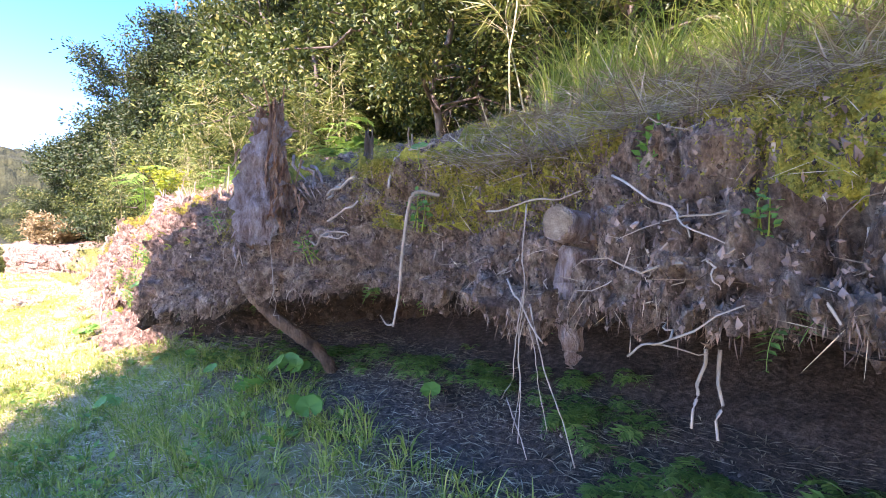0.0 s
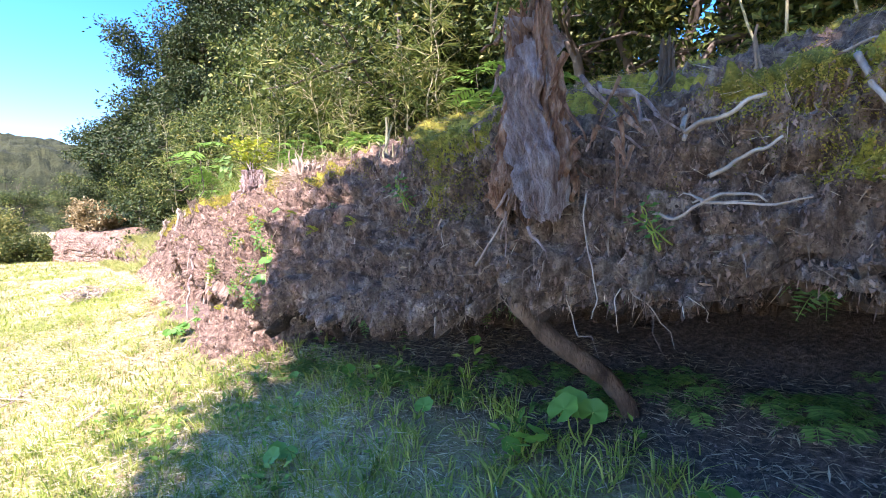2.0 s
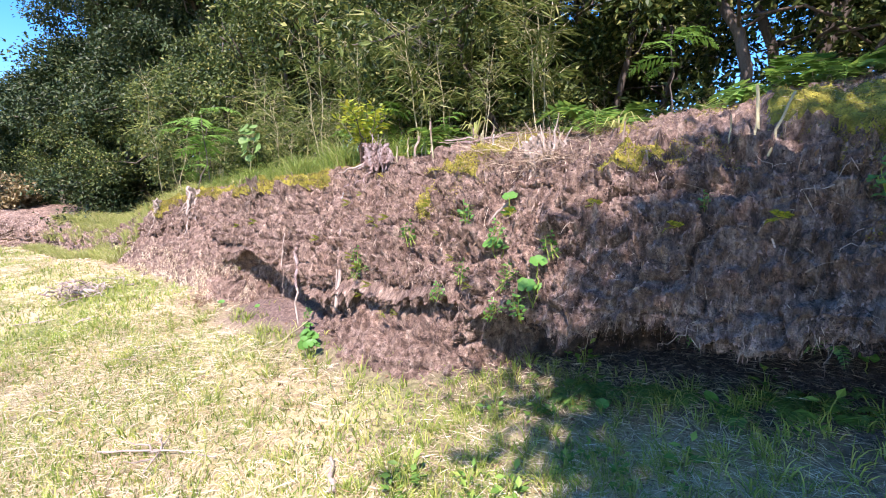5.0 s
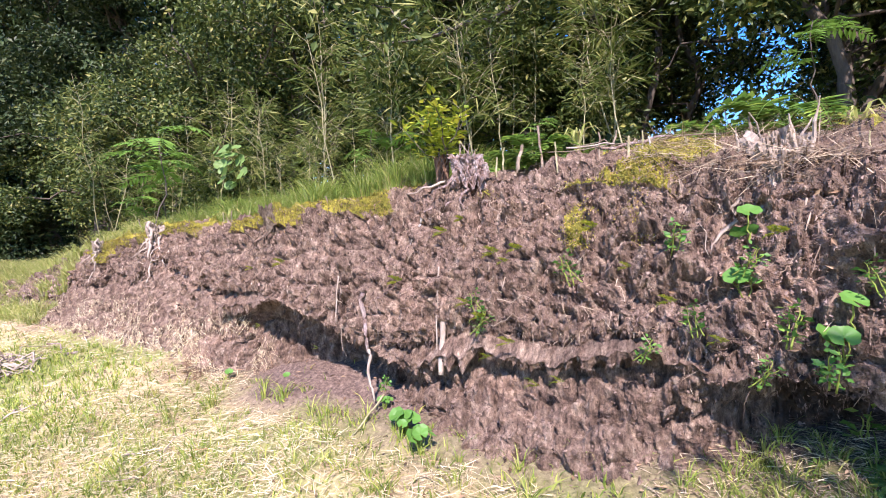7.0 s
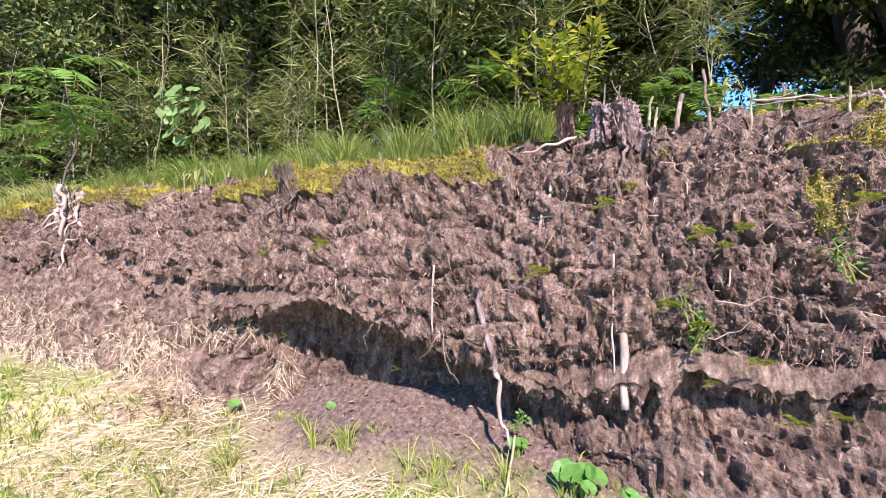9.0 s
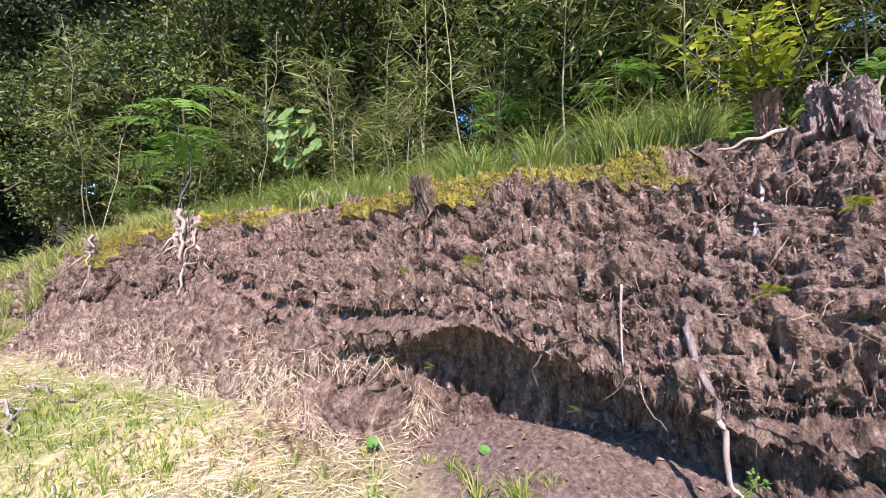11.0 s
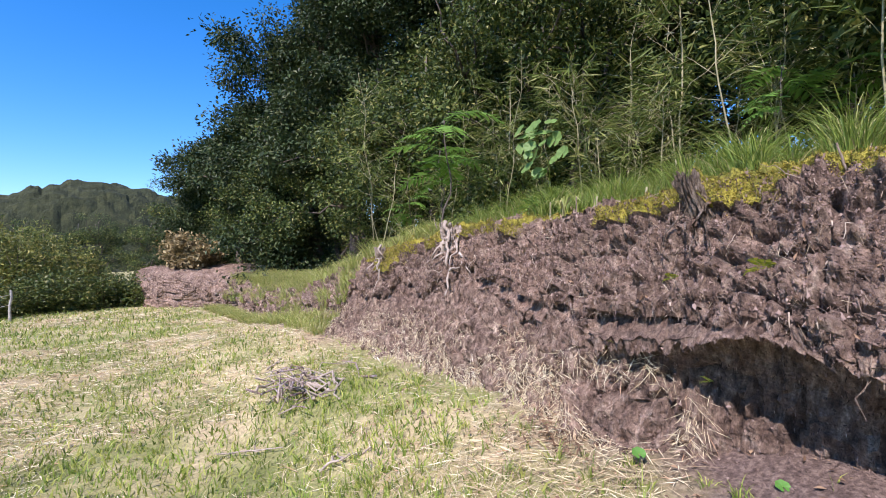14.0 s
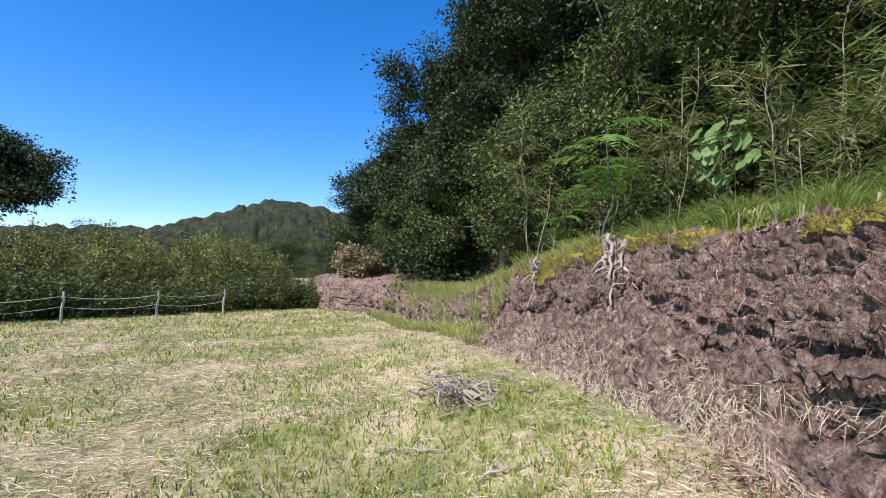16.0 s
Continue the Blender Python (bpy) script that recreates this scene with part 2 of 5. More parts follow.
def vnoise(x, y, z):
    """Smooth noise from -1 to 1 for arrays."""
    x, y, z = np.broadcast_arrays(np.asarray(x, float), np.asarray(y, float), np.asarray(z, float))
    i, j, k = (np.floor(a).astype(np.int64) for a in (x, y, z))
    u, v, w = (a - b for a, b in ((x, i), (y, j), (z, k)))
    u, v, w = (a * a * (3 - 2 * a) for a in (u, v, w))
    out = 0.0
    for di in (0, 1):
        for dj in (0, 1):
            for dk in (0, 1):
                out = out + hashed(i + di, j + dj, k + dk) * (u if di else 1 - u) * (v if dj else 1 - v) * (w if dk else 1 - w)
    return out * 2 - 1


def fractal(x, y, z, octaves=4, gain=0.5):
    out, amp = 0.0, 1.0
    for n in range(octaves):
        out = out + amp * vnoise(x * 2**n + 17 * n, y * 2**n + 5 * n, z * 2**n)
        amp *= gain
    return out


class Shape:
    """Gathers corners and faces of one mesh."""

    def __init__(self):
        self.v, self.f, self.n = [], [], 0

    def put(self, verts, faces):
        verts = np.asarray(verts, np.float32).reshape(-1, 3)
        faces = np.asarray(faces, np.int32)
        self.v.append(verts)
        self.f.append(faces + self.n)
        self.n += len(verts)
        return self

    def mesh(self, name, smooth=False):
        me = bpy.data.meshes.new(name)
        verts = np.concatenate(self.v)
        loops = np.concatenate([f.ravel() for f in self.f])
        sizes = np.concatenate([np.full(len(f), f.shape[1], np.int32) for f in self.f])
        me.vertices.add(len(verts))
        me.vertices.foreach_set("co", verts.ravel())
        me.loops.add(len(loops))
        me.loops.foreach_set("vertex_index", loops)
        me.polygons.add(len(sizes))
        me.polygons.foreach_set("loop_start", np.r_[0, np.cumsum(sizes)[:-1]].astype(np.int32))
        me.polygons.foreach_set("loop_total", sizes)
        me.polygons.foreach_set("use_smooth", np.full(len(sizes), smooth))
        me.update(calc_edges=True)
        me.validate()
        return me


def part(name, shape, mat, parent=None, label="", smooth=False):
    me = shape if isinstance(shape, bpy.types.Mesh) else shape.mesh(name, smooth)
    if not me.materials:
        me.materials.append(mat)
    ob = new(name, me)
    if parent:
        ob.parent = parent
    if label:
        tagged(ob, label)
    return ob


def empty(name, m=None):
    ob = new(name)
    ob.empty_display_size = 0.1
    if m is not None:
        ob.matrix_world = m
    return ob


rng = np.random.default_rng(4)


def unit(a):
    return a / np.maximum(np.linalg.norm(a, axis=-1, keepdims=True), 1e-9)


def tube(shape, points, radii, sides=7, rough=0.0, cap=True):
    """A round rod along points, tapered by radii, with a knobbly skin."""
    p = np.asarray(points, float)
    r = np.interp(np.linspace(0, 1, len(p)), np.linspace(0, 1, len(np.atleast_1d(radii))), np.atleast_1d(radii))
    t = unit(np.gradient(p, axis=0))
    side = unit(np.cross(t, np.where(np.abs(t[:, 2:]) > 0.9, [[1.0, 0, 0]], [[0, 0, 1.0]])))
    other = np.cross(t, side)
    a = np.linspace(0, 2 * np.pi, sides, endpoint=False)
    ring = side[:, None] * np.cos(a)[None, :, None] + other[:, None] * np.sin(a)[None, :, None]
    rad = r[:, None] * (1 + rough * rng.uniform(-1, 1, (len(p), sides)))
    v = (p[:, None] + ring * rad[:, :, None]).reshape(-1, 3)
    i, j = np.meshgrid(np.arange(len(p) - 1), np.arange(sides), indexing="ij")
    k = (j + 1) % sides
    f = np.stack([i * sides + j, i * sides + k, (i + 1) * sides + k, (i + 1) * sides + j], -1).reshape(-1, 4)
    n = len(v)
    shape.put(np.r_[v, p[:1], p[-1:]], f)
    if cap:
        j = np.arange(sides)
        base = shape.n - n - 2
        tri = np.r_[np.stack([(j + 1) % sides, j, np.full(sides, n)], -1), np.stack([n - sides + j, n - sides + (j + 1) % sides, np.full(sides, n + 1)], -1)]
        shape.f.append((tri + base).astype(np.int32))
    return shape


def crooked(start, end, bend=0.1, n=9, seed=0, sag=0.0):
    """A wandering line from start to end."""
    g = np.random.default_rng(seed)
    s = np.linspace(0, 1, n)[:, None]
    a, b = np.asarray(start, float), np.asarray(end, float)
    size = np.linalg.norm(b - a) * bend
    knots = np.r_[np.zeros((1, 3)), g.normal(0, 1, (4, 3)), np.zeros((1, 3))]
    at = s[:, 0] * 5
    i = np.minimum(at.astype(int), 4)
    u = (at - i)[:, None]
    u = u * u * (3 - 2 * u)
    w = (knots[i] * (1 - u) + knots[i + 1] * u) * size * 0.6 + g.normal(0, 0.06, (n, 3)) * size * np.sin(np.pi * s)
    return a + (b - a) * s + w - np.array([0, 0, 1.0]) * sag * np.linalg.norm(b - a) * 4 * s * (1 - s)


def smooth_line(points, n=30):
    """A rounded line through a few points."""
    p = np.asarray(points, float)
    p = np.r_[2 * p[:1] - p[1:2], p, 2 * p[-1:] - p[-2:-1]]
    at = np.linspace(0, len(p) - 3, n)
    i = np.minimum(at.astype(int), len(p) - 4)
    u = (at - i)[:, None]
    a, b, c, d = p[i], p[i + 1], p[i + 2], p[i + 3]
    return 0.5 * (2 * b + (c - a) * u + (2 * a - 5 * b + 4 * c - d) * u**2 + (3 * b - a - 3 * c + d) * u**3)


def leaves(shape, at, ahead, normal, length, width, fold=0.25):
    """One folded, pointed leaf for each row: base, direction, face."""
    at, ahead = np.asarray(at, float), unit(np.asarray(ahead, float))
    n = len(at)
    side = unit(np.cross(ahead, normal))
    up = np.cross(side, ahead)
    length, width = np.broadcast_to(length, n)[:, None], np.broadcast_to(width, n)[:, None]
    mid = at + ahead * length * 0.45
    v = np.stack([at, mid + side * width / 2 + up * width * fold, at + ahead * length, mid - side * width / 2 + up * width * fold, ], 1)
    o = np.arange(n)[:, None] * 4
    f = np.r_[o + np.array([[0, 1, 2]]), o + np.array([[0, 2, 3]])]
    return shape.put(v.reshape(-1, 3), f)


def blades(shape, at, height, lean, width, droop=0.4, segments=3):
    """Grass blades: base points, heights, a horizontal lean for each (metres at the tip)."""
    at = np.asarray(at, float)
    n = len(at)
    height, width = np.broadcast_to(height, n), np.broadcast_to(width, n)
    lean = np.asarray(lean, float)
    turn = rng.uniform(0, 2 * np.pi, n)
    flat = np.stack([np.cos(turn), np.sin(turn), np.zeros(n)], -1)
    rows = []
    for s in np.linspace(0, 1, segments + 1):
        c = at.copy()
        c[:, :2] += lean * s**1.7
        c[:, 2] += height * (s - droop * s**3)
        w = (width * (1 - s) ** 0.7 * 0.5 + width * 0.04)[:, None]
        rows += [c - flat * w, c + flat * w]
    v = np.stack(rows, 1)
    k = 2 * (segments + 1)
    o = np.arange(n)[:, None] * k
    f = np.concatenate([o + np.array([[2 * s, 2 * s + 1, 2 * s + 3, 2 * s + 2]]) for s in range(segments)])
    return shape.put(v.reshape(-1, 3), f)


def smooth_step(x, a, b):
    s = np.clip((np.asarray(x, float) - a) / (b - a), 0, 1)
    return s * s * (3 - 2 * s)


def curve(y, keys):
    """A value along the bank, from pairs of y and value, rounded off."""
    ys, vs = zip(*keys)
    out = sum(np.interp(np.asarray(y) + d, ys, vs) * w for d, w in ((-0.3, 0.2), (-0.15, 0.2), (0, 0.2), (0.15, 0.2), (0.3, 0.2)))
    return out


# ---- lie of the land ----
LIP_X = ((-9, 0.1), (-2.5, 0.12), (-1.7, 0.22), (-1.1, 0.38), (-0.7, 0.32), (0, 0.12), (1, -0.13), (2.3, -0.17), (3.3, -0.08), (4.8, -0.12), (5.9, -0.10), (7, 0.08), (8.6, 0.40), (10, 0.28), (12, 0.35), (15, 0.45), (20, 0.2), (22, -0.5), (24, -1.8), (30, -2.0), (45, -2.0))
LIP_Z = ((-9, 1.31), (-2.5, 1.32), (-1.5, 1.27), (-1, 1.22), (-0.5, 1.27), (0.05, 1.15), (0.5, 1.05), (1, 0.95), (2.1, 0.90), (2.6, 0.92), (3.4, 0.95), (4.2, 0.85), (4.8, 0.80), (5.4, 0.97), (6, 1.03), (7, 1.14), (8.6, 1.18), (10, 1.05), (12, 0.7), (14, 0.45), (20, 0.4), (23, 0.5), (45, 0.5))
WALL_X = ((-9, 1.75), (-2.5, 1.75), (-1, 1.65), (0, 1.25), (1, 0.82), (2, 0.5), (2.4, 0.34), (2.7, 0.0), (3.0, -0.36), (4.0, -0.38), (4.35, -0.2), (4.8, 0.22), (5.5, 0.22), (6.0, 0.05), (6.5, -0.28), (7, -0.25), (8.6, -0.12), (10, -0.2), (12, 0.0), (15, 0.2), (20, 0.2), (22, -0.5), (24, -1.8), (30, -2.0), (45, -2.0))
EDGE_X = ((-9, 0.65), (-2.5, 0.62), (-1, 0.55), (0, 0.45), (1.3, 0.30), (2.5, 0.18), (3.2, 0.45), (3.8, 0.5), (4.3, 0.38), (5, 0.36), (6, 0.30), (7, 0.36), (8.6, 0.6), (10, 0.55), (12, 0.7), (15, 1.0), (20, 0.6), (22, -0.1), (24, -1.4), (30, -1.6), (45, -1.6))
EDGE_Z = ((-9, 1.9), (-2.5, 1.9), (-1, 1.9), (0, 1.9), (1.3, 1.9), (2.5, 1.86), (3.2, 2.0), (3.8, 2.05), (4.3, 1.98), (5, 1.9), (6, 1.80), (7, 1.76), (8.6, 1.76), (10, 1.6), (12, 1.35), (14, 1.05), (18, 0.9), (22, 1.05), (24, 1.25), (30, 1.3), (45, 1.3))
BACK_RISE = ((-9, 0.62), (-1, 0.6), (1, 0.5), (2.5, 0.35), (3.5, 0.18), (5, 0.12), (7, 0.06), (12, 0.1), (45, 0.2))


def ground_z(x, y):
    x, y = np.asarray(x, float), np.asarray(y, float)
    rise = np.interp(x, [-2.6, -1.9, -1.5, -0.9, -0.3, 0.0, 0.3, 0.8, 1.3, 1.8], [0, 0.02, 0.07, 0.25, 0.38, 0.46, 0.56, 0.69, 0.84, 1.0])
    rise = rise + 0.17 * smooth_step(-y, -2.2, -0.4) * smooth_step(x, -0.9, 0.1)
    rise = rise * (1 - 0.85 * smooth_step(y, 11, 17))
    near = np.exp(-((x / 14) ** 2) - ((y - 6) / 18) ** 2)
    return rise + near * (0.03 * fractal(x * 1.3, y * 1.3, 0.5, 3) + 0.02 * fractal(x * 8, y * 8, 2.5, 3))


def top_z(x, y):
    """The height of the land on top of the bank, at x behind its edge."""
    d = np.maximum(np.asarray(x, float) - curve(y, EDGE_X), 0)
    return curve(y, EDGE_Z) + curve(y, BACK_RISE) * (1 - np.exp(-d / 0.8)) + 0.02 * np.minimum(d, 25)


def bank_profile(y, counts=(48, 42, 26, 104, 40, 14)):
    """Rows of x and z over the bank's skin at each y: undercut wall, roof, lip, face, brow, back."""
    y = np.asarray(y, float)
    lx, lz, ux, ex, ez, k = (curve(y, c) for c in (LIP_X, LIP_Z, WALL_X, EDGE_X, EDGE_Z, BACK_RISE))
    wob = fractal(y * 1.7, 3.3, 0.7, 3)
    lx, lz = lx + 0.05 * wob, lz + (0.06 + 0.10 * smooth_step(y, 6.2, 7.2)) * fractal(y * 2.3, 9.1, 0.2, 3)
    ex = ex + 0.05 * fractal(y * 2.1, 7.7, 0.4, 3)
    ez = ez + 0.04 * fractal(y * 2.6, 4.7, 0.9, 3)
    gz = ground_z(ux, y)
    cave, slope = np.maximum(ux - lx, 0.02), np.maximum(lx - ux, 0)
    notch = 0.13 * smooth_step(slope, 0.02, 0.2) * (1 - 0.8 * smooth_step(y, 5.5, 6.5))
    pts = [
        (ux - 0.05 * cave - 0.1 * slope, gz - 0.15), (ux + 0.05 + 0.35 * slope, gz + 0.35 * (lz - gz)), (ux - 0.15 * cave + 0.9 * slope + notch, lz - 0.45 * notch - 0.03),
        (lx + 0.35 * cave, lz + 0.05 * np.minimum(cave * 3, 1)), (lx + 0.05, lz - 0.01), (lx - 0.02, lz + 0.06), (lx - 0.01, lz + 0.16),
        (lx + 0.28 * (ex - lx), lz + 0.5 * (ez - lz)), (lx + 0.6 * (ex - lx), lz + 0.82 * (ez - lz)), (ex, ez)]
    for d in (0.35, 0.8, 1.5):
        pts.append((ex + d, ez + k * (1 - np.exp(-d / 0.8)) + 0.02 * d))
    for d in (4, 12, 60):
        pts.append((ex + d, ez + k + 0.02 * min(d, 25)))
    spans = ((0, 2, counts[0]), (2, 4, counts[1]), (4, 6, counts[2]), (6, 9, counts[3]), (9, 12, counts[4]), (12, 15, counts[5]))
    xs, zs, w = [], [], []
    for a, b, n in spans:
        for s in np.linspace(a, b, n, endpoint=(b == 15)):
            i = min(int(s), len(pts) - 2)
            u = s - i
            xs.append(pts[i][0] * (1 - u) + pts[i + 1][0] * u)
            zs.append(pts[i][1] * (1 - u) + pts[i + 1][1] * u)
            w.append(s)
    return np.stack(xs, 1), np.stack(zs, 1), np.array(w)


def face_point(y, s):
    """A point on the bare face at y: s from 0 (lip) to 1 (edge)."""
    lx, lz, ex, ez = (float(curve(y, c)) for c in (LIP_X, LIP_Z, EDGE_X, EDGE_Z))
    return np.array([lx + (0.55 * s + 0.45 * s * s) * (ex - lx) - 0.03, y, lz + s * (ez - lz)])


# ---- the ground and the bank ----
def build_ground():
    def axis(lo, hi, fine_lo, fine_hi, step):
        inner = np.arange(fine_lo, fine_hi + step / 2, step)
        left = fine_lo - np.geomspace(step, fine_lo - lo, 40)[::-1]
        right = fine_hi + np.geomspace(step, hi - fine_hi, 40)
        return np.r_[left, inner, right]
    xs, ys = axis(-900, 900, -7, 1.9, 0.05), axis(-900, 900, -4, 16, 0.06)
    x, y = np.meshgrid(xs, ys, indexing="ij")
    z = ground_z(x, y)
    n, m = x.shape
    i, j = np.meshgrid(np.arange(n - 1), np.arange(m - 1), indexing="ij")
    f = np.stack([i * m + j, (i + 1) * m + j, (i + 1) * m + j + 1, i * m + j + 1], -1).reshape(-1, 4)
    ob = part("ground", Shape().put(np.stack([x, y, z], -1), f), FIELD, smooth=True)
    return tagged(ob, "dry mown field of pale straw and short green grass", "ground", kind="structure")


def moss_cover(x, y, z, up, w):
    """Above 0 where moss grows: on the brow, thickest past the shrub and round the tall stump."""
    patch = fractal(y * 1.6, x * 2.2, 2.5, 3) + 0.32 * fractal(y * 5, x * 5, z * 5, 2)
    flat = smooth_step(up, 0.42, 0.62)
    brow = smooth_step(y, 4.4, 4.9) * (1 - smooth_step(y, 8.8, 9.6)) * flat
    early = (1 - smooth_step(y, 0.6, 1.3)) * smooth_step(w, 8.0, 8.7)
    hung = np.exp(-((y - 0.75) / 0.35) ** 2) * smooth_step(w, 7.2, 7.8)
    out = patch - 0.34 + 0.2 * flat + 0.5 * brow + 0.34 * early + 0.06 * hung
    out = out - 0.4 * (1 - flat) * smooth_step(y, 1.4, 1.9)
    return np.where((w > 7.0) & (w < 11.6) & (y < 11), out, -1.0)


def build_bank():
    ys = np.r_[np.arange(-9, -3.6, 0.1), np.arange(-3.6, 11, 0.016), np.arange(11, 18, 0.06), np.arange(18, 45.01, 0.12)]
    x, z, w = bank_profile(ys)
    y = np.repeat(ys[:, None], x.shape[1], 1)
    dx, dz = np.gradient(x, axis=1), np.gradient(z, axis=1)
    size = np.hypot(dx, dz) + 1e-6
    nx, nz = -dz / size, dx / size
    face = np.interp(w, [0, 1.3, 2, 3.2, 4.0, 5.5, 8.5, 9.5, 11, 13], [0.85, 0.95, 0.6, 0.5, 1.0, 1.0, 1.0, 0.7, 0.5, 0.0])[None]
    big = 0.07 * fractal(y * 1.9, z * 2.4, x * 2.0, 3)
    # lumps with rounded fronts and narrow cracks between them
    lumps = 0.055 * (np.abs(fractal(y * 7.5, z * 5.2, x * 5, 3, 0.65)) - 0.4)
    clods = 0.050 * (np.abs(fractal(y * 19, z * 9.5, x * 10, 3, 0.65)) - 0.4)
    cracks = -0.06 * (1 - np.abs(vnoise(y * 4.3, z * 5.2 + 7, x * 4))) ** 12 - 0.06 * (1 - np.abs(vnoise(y * 9 + 4, z * 5.5, x * 5))) ** 10
    # earth pillars left standing between washed-out runnels, strongest on the sunny stretch
    sunny = 0.35 + 0.65 * smooth_step(y, 1.8, 3.2)
    comb = vnoise(y * 21 + 2.5 * vnoise(y * 3, z * 4, 0.5), z * 3.6, x * 3.2)
    streak = 0.052 * comb * np.clip(0.35 + 1.0 * vnoise(y * 2.7, z * 3.1, 4.4), 0.0, 1.1) * sunny + 0.016 * vnoise(y * 34 + 1.5 * vnoise(y * 5, z * 9, 2.2), z * 16, x * 12)
    grain = 0.018 * fractal(y * 52, z * 24, x * 26, 2) + 0.006 * vnoise(y * 120, z * 100, x * 90)
    shelf = np.sin(z * 15 + 4.5 * fractal(y * 1.6, z * 1.2, 3.1, 3))
    ledge = 0.004 * np.clip(shelf, -0.4, 1) * (0.5 + 0.5 * vnoise(y * 1.1, z * 2, 9.3))
    moss = smooth_step(moss_cover(x, y, z, nz, w[None]), -0.08, 0.2)
    d = face * (big + lumps + clods + cracks * (1 - 0.7 * moss) + streak * np.interp(w, [0, 2.2, 3.4], [0.12, 0.15, 1.0])[None] * (1 - 0.6 * moss) + grain + ledge - 0.03)
    d = d + moss * (0.018 + 0.02 * np.abs(vnoise(y * 21, z * 21, x * 21)))
    x, z = x + nx * d, z + nz * d
    y = y + face * (0.02 * fractal(y * 6, z * 6, x * 6 + 8, 2))
    n, m = x.shape
    i, j = np.meshgrid(np.arange(n - 1), np.arange(m - 1), indexing="ij")
    f = np.stack([i * m + j, i * m + j + 1, (i + 1) * m + j + 1, (i + 1) * m + j], -1).reshape(-1, 4)
    ob = part("earth_bank", Shape().put(np.stack([x, y, z], -1), f), SOIL)
    ob.data.materials.append(MOSSBED)
    ob.data.materials.append(SHADESOIL)
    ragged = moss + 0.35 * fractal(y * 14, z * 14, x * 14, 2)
    # slot 2 paints the undercut's shade on its wall and roof, up to y 2.5
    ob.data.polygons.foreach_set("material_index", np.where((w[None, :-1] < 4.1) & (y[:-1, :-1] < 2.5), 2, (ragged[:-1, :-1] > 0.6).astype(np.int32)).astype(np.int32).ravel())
    tagged(ob, "bare undercut bank of purple-brown earth with a mossy brow", "bank", kind="structure")
    return ob, x, y, z, nx, nz, w


build_ground()
bank, bx, by, bz, bnx, bnz, bw = build_bank()


# ---- trees ----
def tree(name, height, spread, seed, mat, leaf=0.13, count=16000, trunk_r=0.16, low=0.25, label="", category="tree", stems=1, wide=0.3, each=110, loose=0.07):
    g = np.random.default_rng(seed)
    root = empty(name)
    wood, crown = Shape(), Shape()
    ends = []
    for s in range(stems):
        foot = np.array([g.normal(0, 0.25), g.normal(0, 0.25), -0.2]) * (1 if stems > 1 else 0.01) + [0, 0, -0.15]
        top = foot + [g.normal(0, 0.08) * height, g.normal(0, 0.08) * height, height * 0.9]
        line = crooked(foot, top, 0.05, 12, seed + s)
        tube(wood, line, [trunk_r, trunk_r * 0.7, trunk_r * 0.2], 9, 0.08)
        for k in range(int(16 / stems) + 4):
            u = g.uniform(low, 0.97)
            a = line[int(u * 11)]
            turn = g.uniform(0, 2 * np.pi)
            reach = spread * (0.45 + 0.65 * g.uniform()) * np.sin(np.pi * np.clip((u - low) / (1 - low) * 0.8 + 0.15, 0, 1)) ** 0.6
            b = a + [np.cos(turn) * reach, np.sin(turn) * reach, reach * g.uniform(0.1, 0.7)]
            limb = crooked(a, b, 0.12, 7, seed * 7 + k)
            tube(wood, limb, [trunk_r * 0.35 * (1.1 - u), 0.012], 5)
            ends += [limb[3], limb[4], limb[5], limb[6], limb[6]]
            for q in range(2):
                c = limb[4] + g.normal(0, 0.3, 3) * reach
                tube(wood, crooked(limb[3], c, 0.1, 5, seed + k * 3 + q), [0.03, 0.006], 4)
                ends += [c, c]
    ends = np.array(ends)
    pick = ends[g.integers(0, len(ends), count // each)]
    clump = pick + g.normal(0, loose, pick.shape) * spread * [1, 1, 0.75]
    off = g.normal(0, 1, (len(clump) * each, 3)).clip(-1.5, 1.5) * [1, 1, 0.62]
    at = np.repeat(clump, each, 0) + off * wide * np.repeat(g.uniform(0.7, 1.3, (len(clump), 1)), each, 0)
    out = unit(off * 0.6 + g.normal(0, 0.7, at.shape) + [0, 0, -0.2])
    leaves(crown, at, out, unit(unit(off) * 0.9 + g.normal(0, 0.5, at.shape) + [0, 0, 0.7]), leaf * g.uniform(0.6, 1.3, len(at)), leaf * 0.5 * g.uniform(0.7, 1.3, len(at)))
    part("trunk", wood, BARK, root, smooth=True)
    part("crown", crown, mat, root)
    return tagged(root, label, category)


def on_top(x, y, turn=0.0, sink=0.03):
    return pose(x, y, float(top_z(x, y)) - sink, 0, 0, turn)


